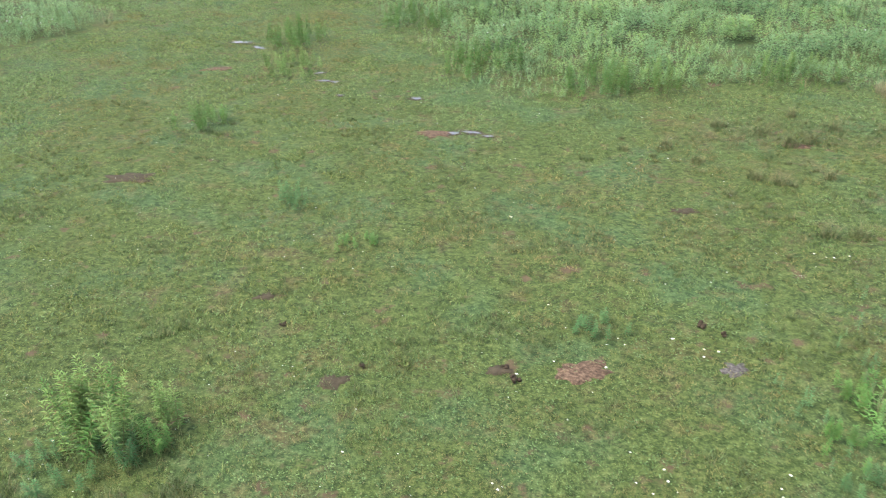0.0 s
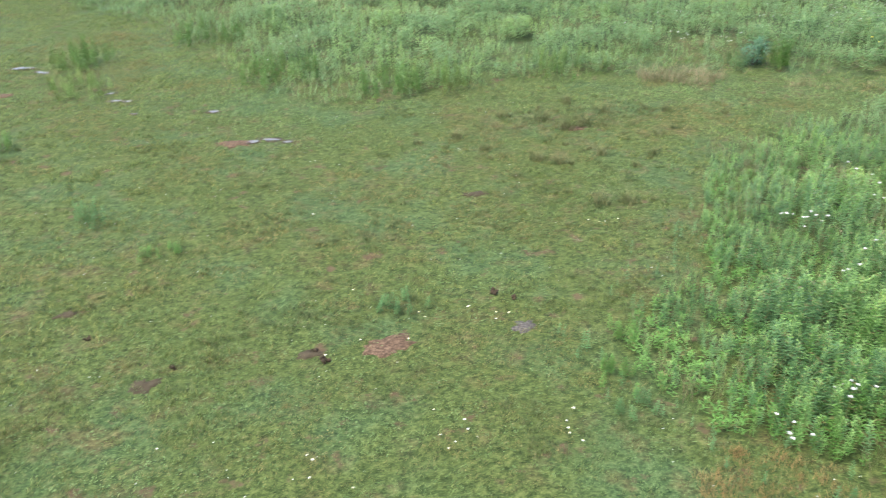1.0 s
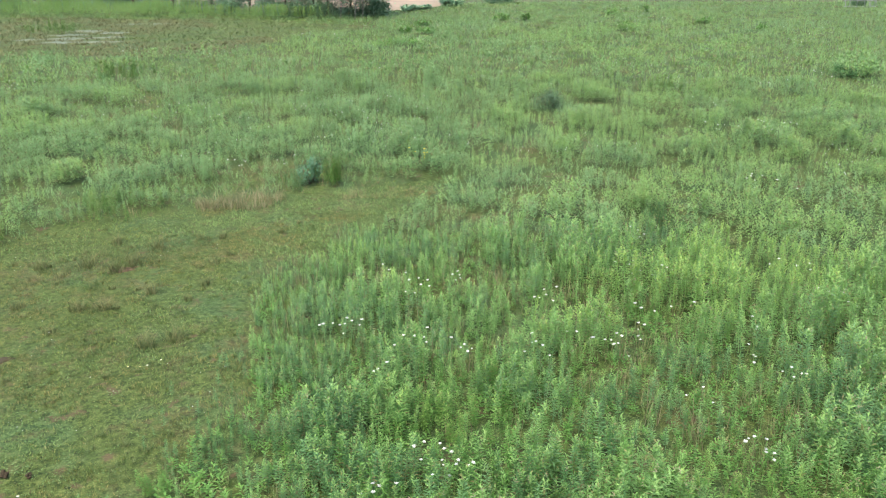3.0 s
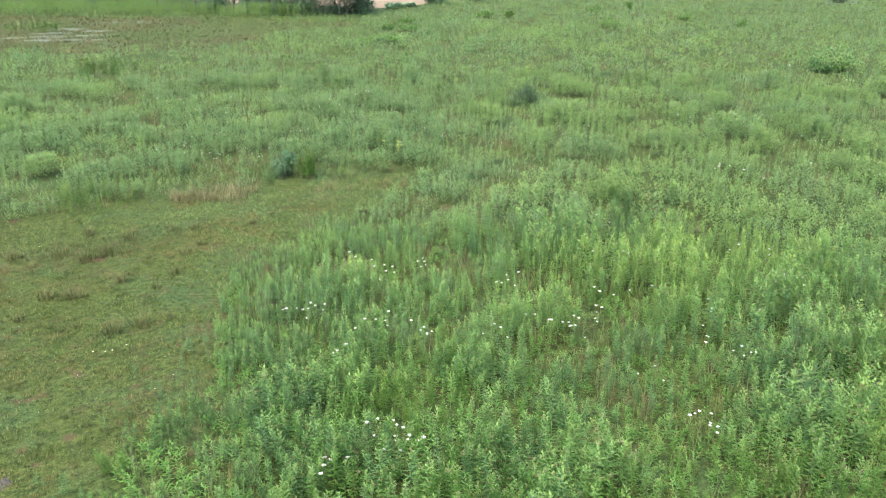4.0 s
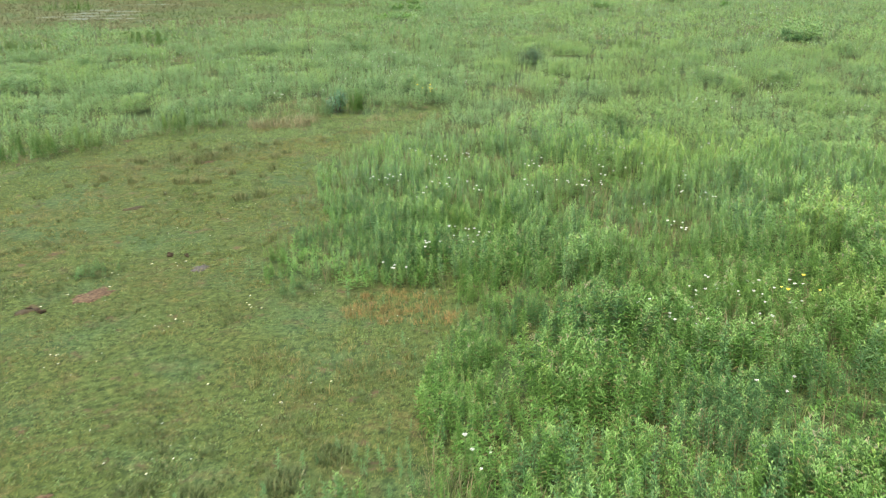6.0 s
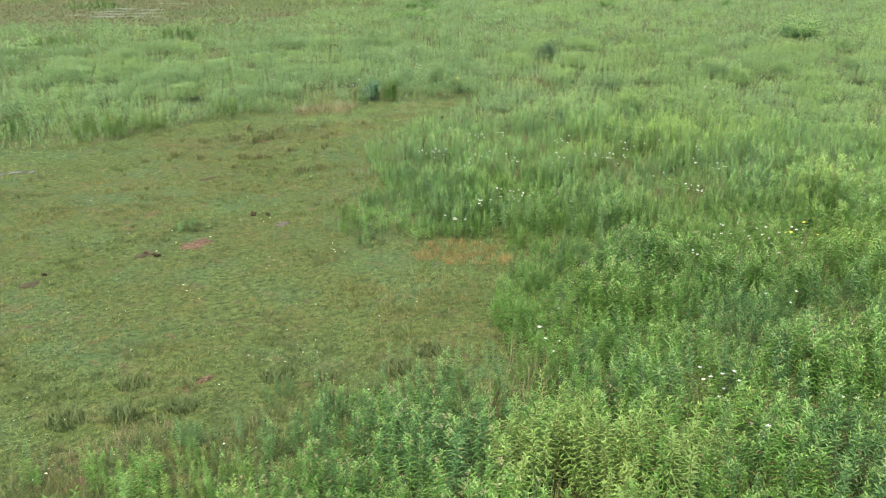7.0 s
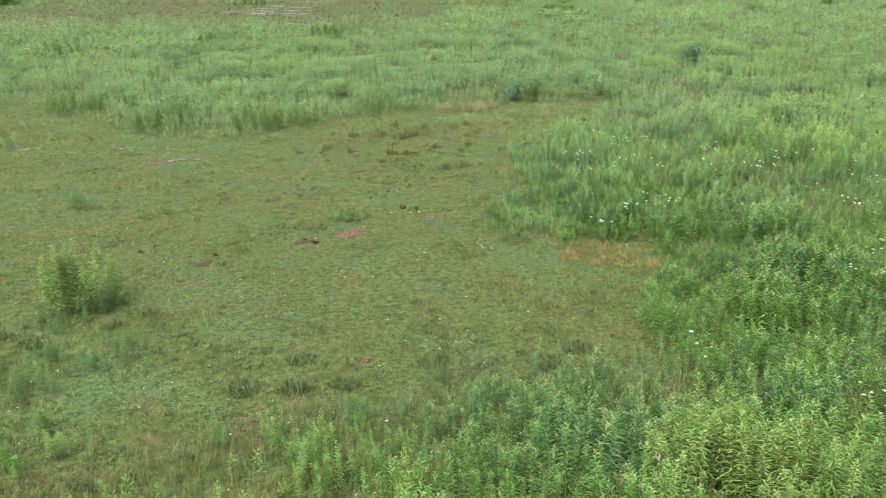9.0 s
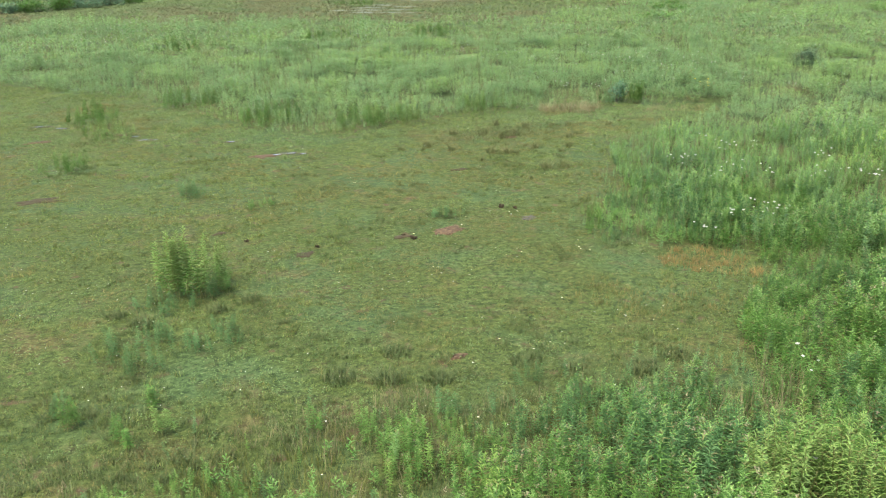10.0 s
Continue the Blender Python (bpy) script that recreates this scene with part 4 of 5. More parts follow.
def leafy_clump(name, x, y, r, h, count, kind, label, category="wild plant", group=""):
    rg = np.random.default_rng(int(abs(x * 100) + abs(y * 1000)) % 99991)
    base = new(name)
    base.location = (x, y, gz(x, y))
    for k in range(count):
        a, d = rg.uniform(0, 6.283), r * math.sqrt(rg.uniform(0, 1))
        dx, dy = d * math.cos(a), d * math.sin(a)
        ob = new("leafy_stem", stem_mesh("mid" if kind == "light" and k % 5 == 4 else kind, k % 4))
        ob.parent = base
        ob.location = (dx, dy, gz(x + dx, y + dy) - gz(x, y) - 0.01)
        ob.rotation_euler = (rg.normal(0, 0.06) - 0.22 * dy / max(r, 0.1), rg.normal(0, 0.06) + 0.22 * dx / max(r, 0.1), rg.uniform(0, 6.283))
        s = h * rg.uniform(0.8, 1.08) * (1 - 0.22 * (d / max(r, 0.1)) ** 2)
        w = min(1.0, 0.35 + 0.65 * h)
        ob.scale = (w * rg.uniform(0.85, 1.1), w * rg.uniform(0.85, 1.1), s)
    return tagged(base, label, category, group)


# tall clumps standing in the lawn and in front
leafy_clump("goldenrod_clump", -4.66, 6.0, 0.33, 1.15, 24, "light", "tall yellow-green goldenrod clump standing in the grazed lawn")
leafy_clump("goldenrod_clump", -4.4, 5.85, 0.25, 0.5, 7, "blue", "shorter grey-green shoots beside a goldenrod clump")
leafy_clump("goldenrod_clump", -4.1, 6.3, 0.3, 0.75, 9, "light", "few yellow-green goldenrod shoots in the lawn")
leafy_clump("weed_clump", -4.95, 5.62, 0.45, 0.34, 14, "blue", "low grey-green weeds round the foot of a goldenrod clump")
leafy_clump("weed_clump", -4.2, 6.3, 0.3, 0.42, 8, "mid", "low green weeds round the foot of a goldenrod clump")
leafy_clump("weed_clump", -5.0, 3.9, 0.75, 0.42, 26, "blue", "low spreading grey-green weeds in the lawn")
leafy_clump("weed_clump", -4.2, 4.1, 0.5, 0.36, 12, "blue", "low spreading grey-green weeds in the lawn")
for x, y, r, h, c, kind in [(-4.74, 11.95, 0.3, 0.48, 10, "blue"), (-7.85, 15.2, 0.55, 0.55, 16, "mid"), (-3.35, 10.65, 0.35, 0.25, 10, "mid"), (0.27, 8.95, 0.35, 0.3, 10, "blue"),
                            (-5.15, 1.85, 0.16, 0.45, 5, "mid"), (-4.72, 1.95, 0.14, 0.4, 4, "light"), (-5.75, 2.4, 0.16, 0.4, 5, "mid"), (-3.2, 1.6, 0.12, 0.4, 3, "mid"), (-1.7, 1.5, 0.14, 0.42, 5, "blue"), (-0.6, 2.0, 0.12, 0.38, 4, "blue"), (2.65, 7.2, 0.3, 0.34, 9, "mid"), (2.75, 6.7, 0.22, 0.3, 7, "blue"), (3.0, 8.1, 0.25, 0.36, 8, "mid"), (-5.9, 2.6, 0.12, 0.36, 3, "blue"), (-4.8, 2.5, 0.14, 0.4, 4, "mid")]:
    leafy_clump("weed_clump", x, y, r, h, c, kind, "small leafy weed clump in the grazed lawn", "wild plant", "weed clumps in the lawn")
for x, y, r, h, c in [(0.8, -0.92, 0.34, 0.95, 26), (1.22, -0.85, 0.34, 1.05, 24), (1.35, -1.4, 0.36, 1.0, 24), (1.78, -1.6, 0.36, 1.12, 26), (1.2, -1.85, 0.34, 0.8, 18)]:
    leafy_clump("goldenrod_clump", x, y, r, h, c, "light", "tall bright yellow-green goldenrod clump with broad leaves", "wild plant", "goldenrod clumps at the meadow edge")
for x, y, r, h, c, kind in [(-7.95, 21.3, 0.8, 0.8, 26, "mid"), (-7.2, 18.95, 0.75, 0.55, 22, "light"), (-2.6, 19.6, 1.0, 0.8, 30, "mid"), (0.0, 18.5, 0.8, 0.75, 24, "mid"), (1.1, 18.9, 0.9, 0.7, 24, "light"), (4.3, 19.6, 1.0, 0.7, 26, "light"),
                            (-5.0, 23.4, 1.0, 0.8, 26, "mid"), (-5.6, 38.7, 1.8, 0.8, 34, "mid"), (1.6, 39.7, 1.5, 0.8, 30, "mid"), (8.0, 41.4, 1.4, 0.75, 26, "mid"), (7.5, 39.6, 1.0, 0.8, 20, "mid"), (26.6, 25.8, 0.8, 0.75, 20, "light"), (14.5, 12.4, 0.9, 0.7, 28, "blue"), (9.6, 19.5, 0.4, 0.75, 18, "mid"), (8.5, 19.75, 0.3, 0.5, 10, "blue"), (6.3, 61.4, 1.5, 1.1, 24, "mid")]:
    leafy_clump("meadow_clump", x, y, r, h, c, kind, "taller leafy clump in the meadow", "wild plant", "taller clumps in the meadow")


def bush(x, y, rx, ry, h, leaves, label, material=None, leaf=0.06):
    r = np.random.default_rng(int(abs(x * 100) + abs(y * 1000)))
    base = new("bush")
    base.location = (x, y, gz(x, y))
    foliage = []
    for k in range(6):
        a = r.uniform(0, 6.283)
        dx, dy = 0.8 * rx * math.cos(a) * r.uniform(0.2, 1), 0.8 * ry * math.sin(a) * r.uniform(0.2, 1)
        part("twig", rod([(0.1 * dx, 0.1 * dy, -0.02), (0.5 * dx, 0.5 * dy, h * 0.4), (dx, dy, h * 0.85)], (0.012, 0.008, 0.003)), BARK, base)
    lobes = []
    for k in range(13):
        a, d = r.uniform(0, 6.283), math.sqrt(r.uniform(0, 1)) * 0.72
        lobes.append((d * math.cos(a), d * math.sin(a), r.uniform(0.15, 0.8) * (1 - 0.4 * d), r.uniform(0.2, 0.34)))
    for k in range(leaves):
        lx, ly, lz, ls = lobes[k % 13]
        d = r.normal(0, 1, 3)
        d *= ls * r.uniform(0.6, 1.35) / np.linalg.norm(d)
        spot = ((lx + d[0]) * rx, (ly + d[1]) * ry, max(0.02, (lz + d[2]) * h))
        foliage.append(flat_leaf(spot, r.uniform(0, 6.283), r.uniform(-0.4, 1.1), leaf * r.uniform(0.8, 1.5), leaf * 0.4))
    part("foliage", joined(foliage), material or DEEP, base)
    return tagged(base, label, "bush")


bush(20.1, 24.8, 0.75, 0.7, 0.85, 3000, "dense dark green rounded bush standing in the meadow")
bush(9.05, 19.8, 0.5, 0.42, 0.74, 1000, "dark blue-green bush at the meadow edge", TEAL, 0.07)
bush(36.8, 24.6, 1.7, 0.7, 0.72, 2600, "wide low green bush in the far meadow", HERB_BLUE, 0.09)


for x, y, rx, h in [(37.2, 55.2, 0.9, 0.55), (38.3, 53.5, 0.4, 0.75), (30.1, 54.3, 0.8, 0.45), (27.0, 50.9, 0.5, 0.5), (27.9, 49.6, 0.7, 0.4), (23.5, 44.5, 1.7, 0.5), (47.4, 54.5, 0.9, 0.6), (51.5, 55.3, 0.4, 0.7), (41.0, 45.2, 1.0, 0.6), (48.7, 45.9, 0.7, 0.5), (48.4, 40.3, 0.5, 0.5)]:
    bush(x, y, rx, 0.6 * rx + 0.15, h, int(260 + 300 * rx), "small low green bush in the far meadow", HERB, 0.13)


def grass_tuft(x, y, r, h, count, material, label, group):
    g = np.random.default_rng(int(abs(x * 100) + abs(y * 1000)))
    ob = new("grass_tuft", tri_mesh("grass_tuft", *blades(g, count, h, 0.009, r, 0.9), material))
    ob.location = (x, y, gz(x, y) - 0.01)
    return tagged(ob, label, "grass tuft", group)


for x, y, s in [(3.55, 12.1, 1.3), (4.0, 12.15, 1.2), (4.99, 14.2, 0.9), (4.54, 13.65, 0.8), (4.05, 14.3, 1.0), (5.94, 16.6, 0.9), (7.14, 16.4, 0.8), (3.18, 13.95, 1.1), (2.79, 14.15, 1.1), (1.88, 14.8, 0.9), (1.37, 15.5, 1.0), (3.67, 15.75, 1.4), (4.05, 15.95, 1.3), (3.2, 16.3, 1.2), (4.6, 16.6, 1.3),
                (2.4, 16.6, 1.1), (5.4, 15.2, 0.9), (0.6, 15.2, 0.8), (2.3, 13.4, 0.8), (3.9, 17.3, 1.2), (-2.2, 2.55, 1.3), (-2.75, 2.75, 1.2), (-1.6, 2.4, 1.1), (-1.95, 3.3, 0.9), (-0.4, 2.6, 1.0), (-5.2, 5.0, 0.9), (-4.2, 5.3, 1.0), (-5.6, 5.4, 0.9), (-3.7, 5.6, 0.9), (0.9, 2.0, 1.1), (1.5, 2.2, 1.0), (0.1, 2.3, 1.0)]:
    g = np.random.default_rng(int(abs(x * 100) + abs(y * 100)))
    k = s * g.uniform(0.75, 1.2)
    grass_tuft(x, y, (0.12 if y > 9 else 0.2) * k, (0.21 if y > 9 else 0.12) * s, int((70 if y > 9 else 220) * k), TUSSOCK if y > 9 else RUSH, "dark olive rush tuft on the grazed lawn", "rush tufts on the lawn")
    for j in range(2 if y > 9 else 0):
        dx, dy, q = g.normal(0, 0.45), g.normal(0, 0.45), g.uniform(0.3, 0.65)
        grass_tuft(x + dx, y + dy, 0.11 * q, 0.2 * q, int(60 * q), TUSSOCK, "small olive rush tuft on the grazed lawn", "rush tufts on the lawn")


def zone_grass(name, x0, x1, y0, y1, per_m2, shape, templates, material, label):
    x, y = sown(rng, x0, x1, y0, y1, per_m2)
    keep = shape(x, y)
    x, y = x[keep], y[keep]
    stuff(name, scatter(templates, x, y, 0.6 + 0.7 * cloud(x, y, 0.7, 77), rng, 0.15), material, label, "grass")


def blob(cx, cy, a, b, t=0.0):
    def shape(x, y):
        u, v = (x - cx) * math.cos(t) + (y - cy) * math.sin(t), -(x - cx) * math.sin(t) + (y - cy) * math.cos(t)
        return (u / a) ** 2 + (v / b) ** 2 + 1.4 * (cloud(x, y, 0.5, 15) - 0.5) < 1
    return shape


long_tufts = [blades(rng, 12, 0.13, 0.006, 0.08, 0.8) for _ in range(6)]
zone_grass("tussock_grass", 0, 7.5, 14, 19, 30, blob(3.6, 16.3, 2.3, 0.8, 0.1), long_tufts, TUSSOCK, "thin olive tussock grass between the rush tufts")
zone_grass("rusty_grass", 2, 6, 3.5, 7.5, 95, blob(3.85, 5.3, 0.85, 0.65, -0.6), long_tufts, ORANGE, "rust-coloured dry grass at the edge of the meadow")
zone_grass("rusty_grass", 0, 4.5, 1.5, 6, 25, blob(2.2, 4.2, 1.2, 0.8, -0.6), long_tufts, THATCH, "thin ochre grass beside the meadow edge")
straw_tufts = [blades(rng, 12, 0.27, 0.009, 0.12, 0.7) for _ in range(5)]
zone_grass("straw_grass", 5.5, 8.5, 17.3, 20.3, 40, blob(6.9, 18.8, 0.95, 0.5, -0.1), straw_tufts, STRAW, "bleached straw-coloured grass at the lawn's far edge")
zone_grass("straw_grass", 9, 13, 16.5, 19.5, 30, blob(10.6, 17.9, 1.3, 0.45, -0.3), long_tufts, STRAW, "bleached straw-coloured grass on a trodden track")
zone_grass("mixed_edge_grass", -6.5, 1.5, -2.5, 2.6, 52, lambda x, y: (cloud(x, y, 0.8, 66) > 0.42) & (y < 1.9 - 0.12 * (x + 2) ** 2 * 0.3), long_tufts, RUSH, "loose long grass at the near edge of the lawn")
zone_grass("seeding_edge_grass", -6.5, 1.5, -2.5, 2.2, 26, lambda x, y: (cloud(x, y, 1.0, 67) > 0.52) & (y < 1.7), long_tufts, SEED, "brownish seeding grass at the near edge of the lawn")
fine_tufts = [blades(rng, 14, 0.2, 0.0045, 0.13, 0.6) for _ in range(6)]
zone_grass("seeding_edge_grass", -4.4, -1.0, 0.8, 2.6, 34, blob(-2.75, 1.7, 1.2, 0.42, 0.0), fine_tufts, SEED, "pinkish-brown seeding grass in front of the lawn")
zone_grass("long_edge_grass", -4.8, -0.2, -0.8, 1.8, 40, blob(-2.5, 0.8, 1.9, 0.75, 0.0), fine_tufts, MOSS, "long olive-green grass in front of the lawn")
zone_grass("far_edge_grass", -14, 13, 15.5, 29, 14, lambda x, y: tall(x, y) & ~tall(x, y - 2.2), long_tufts, GRASS, "long grass along the far edge of the lawn")


# ---- flowers ----
def yarrow(material=None):
    base = new("yarrow")
    part("stem", rod([(0, 0, 0), (0.01, 0.0, 0.5), (0.0, 0.01, 0.93)], (0.004, 0.003, 0.003)), STALK, base, "thin green stalk")
    heads = []
    for k in range(11):
        a, d = k * 2.4, 0.0125 * math.sqrt(k)
        x, y, z = d * math.cos(a), d * math.sin(a) + 0.01, 0.95 - 0.18 * d + 0.004 * (k % 3)
        ring = [(x + 0.0095 * math.cos(j * 1.047), y + 0.0095 * math.sin(j * 1.047), z) for j in range(6)]
        heads.append((np.array([(x, y, z + 0.004)] + ring + [(0.3 * x, 0.3 * y + 0.007, z - 0.035)]), np.array([(0, 1 + j, 1 + (j + 1) % 6) for j in range(6)] + [(7, 1 + (j + 1) % 6, 1 + j) for j in range(6)])))
    part("flower_head", joined(heads), material or PETAL, base, "flat flower head")
    return base


def daisy():
    base = new("daisy")
    part("stem", rod([(0, 0, 0), (0.005, 0, 0.06), (0, 0, 0.11)], (0.003, 0.002, 0.002)), STALK, base, "thin green stalk")
    petals = [leaf_shape((0, 0, 0.112), k * 0.571, 0.1, 0.02, 0.01, 0.1, 0.05) for k in range(11)]
    part("petals", joined(petals), PETAL, base, "white petals")
    c = [(0.007 * math.cos(j * 1.047), 0.007 * math.sin(j * 1.047), 0.116) for j in range(6)]
    part("flower_centre", (np.array([(0, 0, 0.121)] + c), np.array([(0, 1 + j, 1 + (j + 1) % 6) for j in range(6)])), YELLOW, base, "yellow flower centre")
    return base


def plant_flowers(make, label, group, spots, many, spread, size, seed, category="flower"):
    r = np.random.default_rng(seed)
    first = None
    for x, y in spots:
        for k in range(int(r.integers(many[0], many[1] + 1))):
            px, py = x + r.normal(0, spread), y + r.normal(0, spread)
            m = pose(px, py, gz(px, py), r.normal(0, 4), r.normal(0, 4), r.uniform(0, 360))
            if first is None:
                first = tagged(make(), label, category, group)
                first.matrix_basis = m
                ob = first
            else:
                ob = copy_thing(first, m)
            ob.scale = [size * r.uniform(0.8, 1.25)] * 3


YARROW_A = [(7.79, 11.86), (7.83, 11.24), (8.65, 11.36), (8.69, 20.75), (6.07, 10.5), (6.33, 10.36), (12.71, 30.8), (9.87, 8.04), (9.36, 7.95), (4.89, 6.36), (5.75, 6.78), (11.45, 7.36), (13.63, 7.76), (9.31, 9.81), (6.87, 9.36), (5.93, 8.72), (7.5, 20.9),
            (9.03, 5.07), (9.08, 8.17), (8.33, 8.46), (10.82, 6.18), (22.66, 17.0), (12.94, 11.59), (7.23, 8.84), (13.5, 7.41)]
YARROW_B = [(4.0, 5.74), (4.86, 6.25), (5.74, 6.68), (5.87, 6.32), (7.49, 3.0), (7.88, 2.22), (7.98, 2.03), (8.45, 2.16), (8.09, 2.58), (7.7, 2.5), (6.46, 2.8), (5.83, 2.87), (9.01, 5.02), (6.1, 2.21), (6.48, 2.1), (7.04, 1.66), (9.47, 6.27), (13.78, 7.51),
            (0.95, -0.8), (3.3, -0.82), (3.51, -0.86), (2.74, -1.78), (2.48, 1.05), (7.16, 2.79), (7.65, 1.94), (4.56, -0.51), (5.89, 0.34), (4.29, -1.57), (10.88, 6.85)]
YARROW_C = [(21.4, 18.02), (22.14, 17.81), (23.03, 17.52), (23.51, 17.07), (17.92, 13.44), (18.1, 13.0), (18.07, 12.57), (11.45, 10.21), (11.48, 9.94), (11.85, 9.99), (10.68, 8.47), (13.75, 8.97), (14.37, 8.64)]
DAISIES_A = [(-2.29, 6.34), (-0.78, 6.11), (0.59, 6.82), (0.98, 6.6), (1.94, 6.47), (2.05, 6.6), (0.81, 6.23), (-0.27, 8.3), (-0.57, 8.18), (3.29, 11.34), (3.54, 11.29), (-1.16, 11.91), (0.43, 8.22), (0.49, 8.72), (1.03, 8.87), (-0.31, 9.35), (1.47, 8.71), (1.6, 8.6)]
DAISIES_B = [(1.82, 6.33), (0.72, 4.45), (0.54, 6.48), (0.78, 6.17), (2.03, 6.09), (-0.13, 2.9), (-1.53, 1.38), (-2.28, 1.7), (0.29, 1.4), (-0.28, 3.2), (-0.15, 5.81), (-1.77, 5.45), (1.31, 3.58), (2.07, 3.76), (-0.83, 5.93), (-0.21, 2.82), (-3.02, 1.65), (-3.08, 0.7), (-5.04, 5.89), (-5.2, 5.95)]
plant_flowers(yarrow, "white flat-headed yarrow standing in the tall meadow", "yarrow in the meadow", YARROW_A, (3, 6), 0.15, 0.52, 21)
plant_flowers(yarrow, "white flat-headed yarrow standing in the tall meadow", "yarrow in the meadow", YARROW_B, (3, 5), 0.13, 0.5, 22)
plant_flowers(yarrow, "white flat-headed yarrow standing in the tall meadow", "yarrow in the meadow", YARROW_C, (2, 5), 0.2, 0.56, 26)
plant_flowers(daisy, "white daisy with yellow centre in the grazed lawn", "daisies in the lawn", DAISIES_A, (1, 2), 0.07, 0.8, 23)
plant_flowers(daisy, "white daisy with yellow centre in the grazed lawn", "daisies in the lawn", DAISIES_B, (1, 1), 0.1, 0.72, 24)
plant_flowers(lambda: yarrow(YELLOW), "yellow-flowered tansy standing in the meadow", "yellow flowers in the meadow", [(12.2, 19.3), (12.0, 19.5), (8.2, 2.0)], (3, 5), 0.2, 0.6, 25)


def sprinkle_far_flowers():
    r = np.random.default_rng(44)
    head = [(np.array([(0, 0, 0.60), (0.018, 0, 0.59), (-0.009, 0.015, 0.59), (-0.009, -0.015, 0.59), (0, 0, 0.56)]), np.array([(0, 1, 2), (0, 2, 3), (0, 3, 1), (4, 2, 1), (4, 3, 2), (4, 1, 3)]))]
    x, y = sown(r, -20, 50, 4, 55, 2)
    keep = tall(x, y) & in_sight(x, y, 3) & (cloud(x, y, 3.0, 57) + 0.3 * cloud(x, y, 1.0, 58) > np.where(reach_from_walk(x, y) < 22, 0.88, 0.79)) & (reach_from_walk(x, y) > 9)
    x, y = x[keep], y[keep]
    stuff("meadow_flower_heads", scatter(head, x, y, r.uniform(0.85, 1.15, len(x)), r), PETAL, "scattered small white flower heads over the meadow", "flower")


sprinkle_far_flowers()


# ---- far fields ----
def field(name, poly, material, lift, label, category):
    cx, cy = sum(p[0] for p in poly) / len(poly), sum(p[1] for p in poly) / len(poly)
    vs, fs, rings = [(cx, cy)], [], 10
    n = len(poly) * 6
    edge = []
    for (ax, ay), (bx, by) in zip(poly, poly[1:] + poly[:1]):
        for k in range(6):
            edge.append((ax + (bx - ax) * k / 6, ay + (by - ay) * k / 6))
    for r in range(1, rings + 1):
        for px, py in edge:
            w = 1 + 0.04 * (float(cloud(px, py, 4, 8)) - 0.5) if r == rings else 1
            vs.append((cx + (px - cx) * r / rings * w, cy + (py - cy) * r / rings * w))
    for k in range(n):
        fs.append((0, 1 + k, 1 + (k + 1) % n))
    for r in range(rings - 1):
        for k in range(n):
            p, q = 1 + r * n + k, 1 + r * n + (k + 1) % n
            fs += [(p, p + n, q + n), (p, q + n, q)]
    v = np.array(vs)
    z = ground_z(v[:, 0], v[:, 1]) + lift
    z[-n:] -= lift + 0.1
    fs = [f if np.cross(v[f[1]] - v[f[0]], v[f[2]] - v[f[0]]) > 0 else f[::-1] for f in fs]
    return tagged(new(name, tri_mesh(name, np.column_stack([v, z]), fs, material, True)), label, category, kind="structure")


field("sandy_field", SANDY, SAND, 0.12, "bare pale sandy field behind the trees", "field")
field("mown_field", MOWN, STUBBLE, 0.12, "mown brownish field beyond the meadow", "field")


# ---- trees ----
def tree(x, y, height, crown, seed, birch=False, low=0.8):
    r = np.random.default_rng(seed)
    base = new("birch_tree" if birch else "tree")
    base.location = (x, y, gz(x, y))
    lean = r.normal(0, 0.04, 2)
    rad = height * (0.004 if birch else 0.013)
    spine = [(lean[0] * z + 0.06 * math.sin(z), lean[1] * z + 0.06 * math.cos(z * 1.3) - 0.06, z - 0.1) for z in np.linspace(0, height * 0.92, 9)]
    part("trunk", rod(spine, list(np.linspace(rad, rad * 0.15, 9)), 8), BIRCH if birch else BARK, base, "white birch trunk with dark marks" if birch else "dark brown trunk", True)
    limbs, leaves = [], []
    for k in range(16):
        f = low / height + (0.95 - low / height) * (k + 0.5) / 16
        z, a = f * height, k * 2.4 + r.uniform(-0.5, 0.5)
        ln = crown * (1.0 - 0.65 * abs(f - 0.45)) * r.uniform(0.7, 1.15) * (0.55 if f > 0.8 else 1)
        sx, sy = lean[0] * z, lean[1] * z
        ex, ey, ez = sx + ln * math.cos(a), sy + ln * math.sin(a), z + ln * r.uniform(0.1, 0.5)
        limbs.append(rod([(sx, sy, z), ((sx + ex) / 2, (sy + ey) / 2, (z + ez) / 2 + 0.1), (ex, ey, ez)], (rad * 0.35, rad * 0.22, rad * 0.08), 4))
        for c in range(6):
            t = r.uniform(0.3, 1.1)
            qx, qy, qz = sx + (ex - sx) * t, sy + (ey - sy) * t, z + (ez - z) * t
            for j in range(25):
                o = r.normal(0, 0.36, 3) * crown / 2.4
                leaves.append(flat_leaf((qx + o[0], qy + o[1], max(0.15, qz + 0.7 * o[2])), r.uniform(0, 6.283), r.uniform(-0.7, 0.7), 0.24, 0.12))
    part("limbs", joined(limbs), BIRCH if birch else BARK, base, "", True)
    part("crown", joined(leaves), TREE_LEAF, base, "dark green leafy crown")
    label = "slender white-barked birch with a thin dark green crown" if birch else "dark green broadleaf tree at the meadow's far edge"
    return tagged(base, label, "tree", "trees along the far edge")


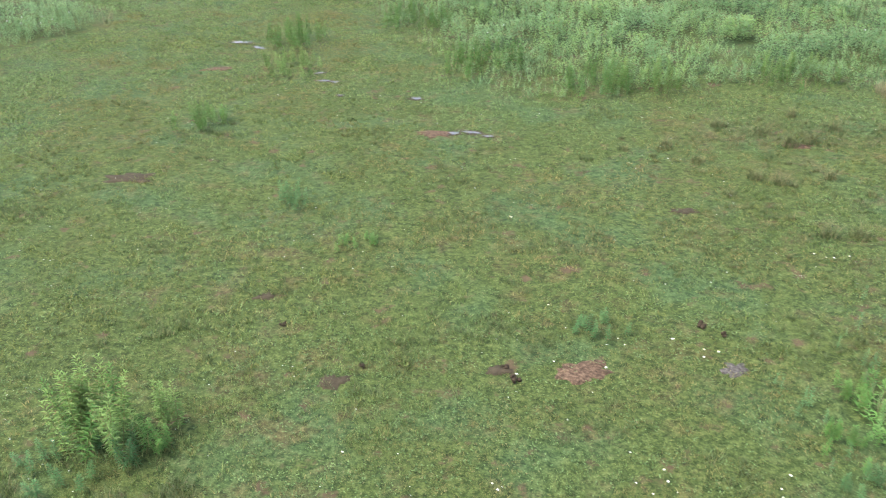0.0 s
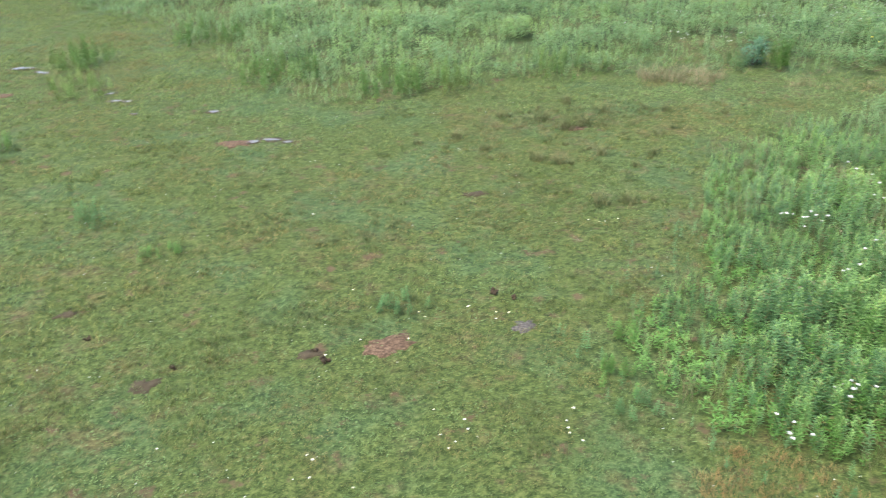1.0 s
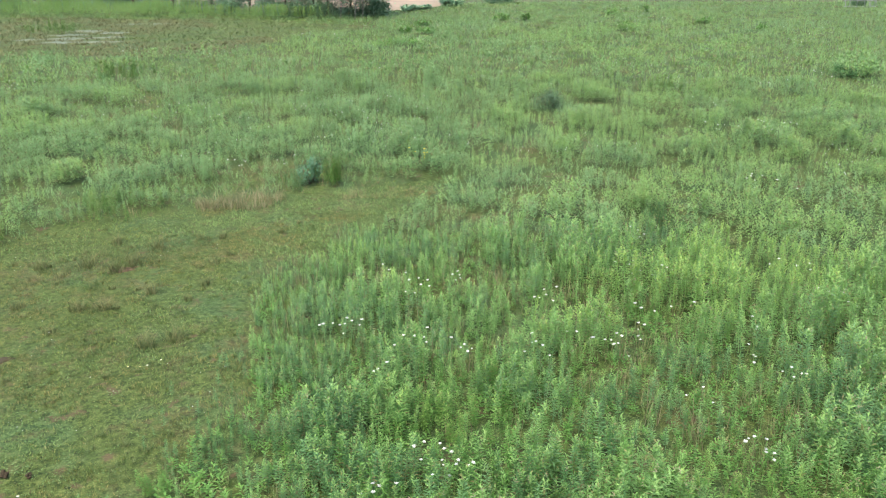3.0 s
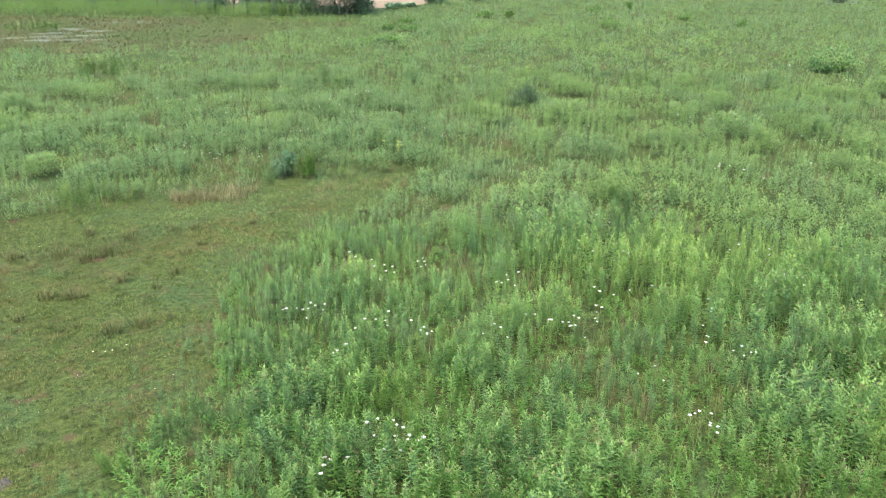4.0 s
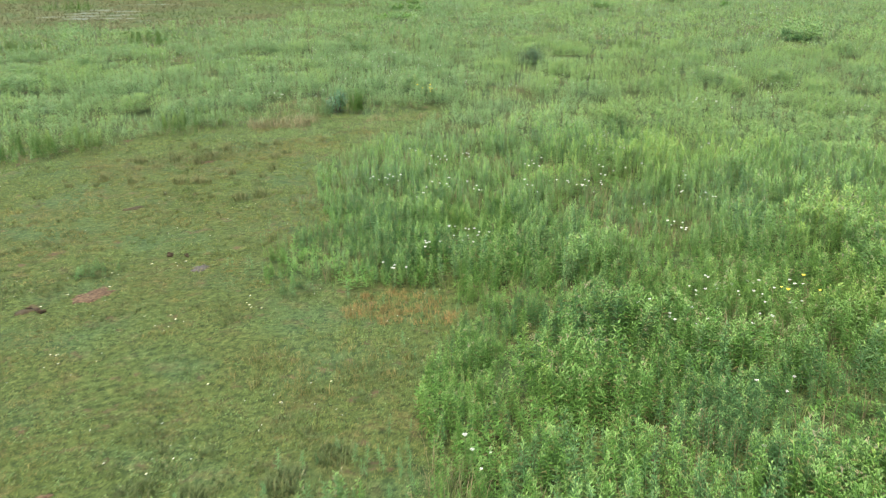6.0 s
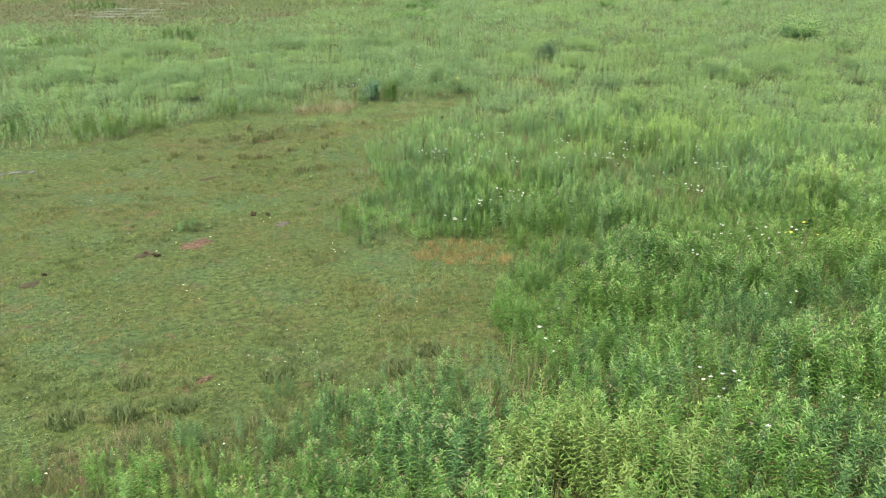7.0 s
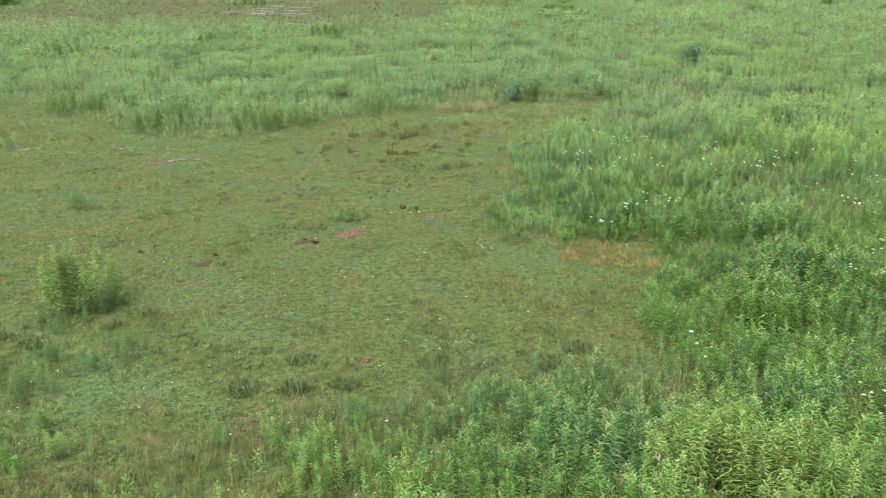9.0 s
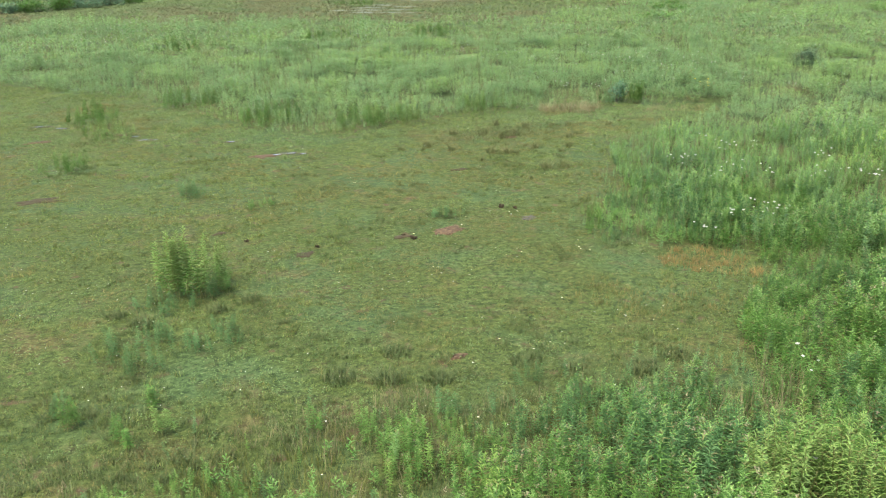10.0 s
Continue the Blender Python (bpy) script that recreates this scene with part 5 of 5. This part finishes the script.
for k, (x, y, h, c, b, low) in enumerate([(27.0, 62.2, 8.5, 1.8, True, 0.9), (28.0, 61.8, 9.0, 1.8, True, 1.0), (28.5, 61.4, 8.0, 1.7, True, 0.9), (29.3, 62.6, 8.5, 2.2, True, 0.3), (26.4, 63.6, 7.5, 2.2, False, 0.3), (28.4, 63.8, 7.0, 2.2, False, 0.3), (25.6, 64.5, 8.0, 2.2, False, 0.3), (24.0, 66.5, 9.0, 2.4, False, 0.3), (30.2, 63.6, 5.5, 1.9, False, 0.15),
                                           (22.0, 69.5, 9.5, 2.6, False, 0.25), (19.8, 73.0, 9.0, 2.5, False, 0.25), (17.4, 77.0, 9.5, 2.6, False, 0.25), (14.6, 79.5, 9.0, 2.6, False, 0.3), (12.0, 81.5, 8.5, 2.4, True, 1.4), (8.5, 83.0, 9.5, 2.6, False, 0.25), (4.0, 84.0, 9.0, 2.6, False, 0.25),
                                           (-1.0, 85.0, 9.5, 2.8, False, 0.25), (-6.5, 85.0, 9.0, 2.6, False, 0.25), (-12, 84.0, 9.5, 2.7, False, 0.25), (-17.5, 83.0, 9.0, 2.6, False, 0.25), (-23, 81.5, 9.0, 2.7, False, 0.25), (-29, 80.0, 9.5, 2.7, False, 0.25)]):
    tree(x, y, h, c, 700 + k, b, low)
for x, y, rx, ry, h, n in [(24.6, 65.2, 1.6, 1.0, 1.5, 900), (29.9, 62.6, 1.2, 0.8, 0.9, 700), (28.2, 62.9, 1.4, 0.8, 0.8, 700), (34.6, 66.2, 1.2, 0.8, 0.45, 600), (36.6, 67.0, 0.8, 0.6, 0.35, 400), (40.4, 69.2, 1.5, 1.0, 0.75, 800), (46.2, 70.4, 2.4, 1.2, 0.75, 1000), (26.5, 63.4, 1.8, 1.0, 1.3, 1000), (21.0, 70.0, 2.0, 1.2, 1.4, 1000), (16.5, 77.5, 2.4, 1.3, 1.3, 1000), (23.6, 67.0, 1.8, 1.2, 1.5, 900), (18.8, 73.5, 2.2, 1.2, 1.5, 900), (13.0, 80.5, 2.4, 1.2, 1.5, 900), (9.0, 82.5, 2.6, 1.2, 1.5, 900), (4.5, 83.5, 2.6, 1.2, 1.5, 900), (-1.5, 84, 3.0, 1.2, 1.5, 900), (-8, 84, 3, 1.2, 1.6, 900), (-15, 83, 3, 1.2, 1.6, 900),
                           (25.4, 64.9, 1.3, 1.0, 1.9, 700), (22.9, 68.4, 1.4, 1.0, 2.0, 700), (20.2, 71.8, 1.5, 1.0, 2.0, 700), (30.6, 63.0, 1.1, 0.8, 1.5, 700)]:
    bush(x, y, rx, ry, h, n * 2, "dark green bush below the far trees", TREE_LEAF, 0.2)


# hedge-like growth on the far side of the worn clearing
for x, y, rx, h, m in [(-24.2, 63.8, 1.6, 1.2, TREE_LEAF), (-22.0, 64.6, 1.5, 1.0, HERB), (-20.0, 65.8, 1.5, 1.1, TREE_LEAF), (-18.0, 66.8, 1.4, 0.9, HERB), (-16.2, 67.9, 1.5, 1.0, HERB), (-14.4, 69.3, 1.4, 1.0, TREE_LEAF), (-12.8, 71.0, 1.4, 1.0, TREE_LEAF), (-11.2, 73.2, 1.3, 0.9, HERB)]:
    bush(x, y, rx, 0.9, h, 1500, "dense green growth along the far side of the clearing", m, 0.17)
tree(-18.7, 67.4, 8.0, 2.2, 790, False, 2.2)


# ---- hay feeder ring in the far meadow ----
def hay_feeder(x, y):
    base = new("hay_feeder")
    base.location = (x, y, gz(x, y))
    for name, z in (("hoop", 1.15), ("hoop", 0.6), ("hoop", 0.05)):
        v, f, n, m = [], [], 36, 6
        for i in range(n):
            a = 2 * math.pi * i / n
            for j in range(m):
                b = 2 * math.pi * j / m
                q = 1.3 + 0.022 * math.cos(b)
                v.append((q * math.cos(a), q * math.sin(a), z + 0.022 * math.sin(b)))
        for i in range(n):
            for j in range(m):
                p, q, r, s = i * m + j, i * m + (j + 1) % m, ((i + 1) % n) * m + (j + 1) % m, ((i + 1) % n) * m + j
                f += [(p, s, r), (p, r, q)]
        part(name, (np.array(v), np.array(f)), METAL, base, "", True)
    bar = tri_mesh("bar", *rod([(0, 0, 0), (0, 0, 0.6), (0, 0, 1.15)], (0.016, 0.016, 0.016), 6), METAL, True)
    for i in range(14):
        a = 2 * math.pi * i / 14
        ob = new("bar", bar)
        ob.parent, ob.location = base, (1.3 * math.cos(a), 1.3 * math.sin(a), 0)
    return tagged(base, "round galvanised hay feeder ring standing in the far meadow", "hay feeder")


hay_feeder(71.5, 50.0)
bush(71.8, 50.3, 0.9, 0.9, 0.9, 700, "dark weeds grown up inside a hay feeder ring", None, 0.2)
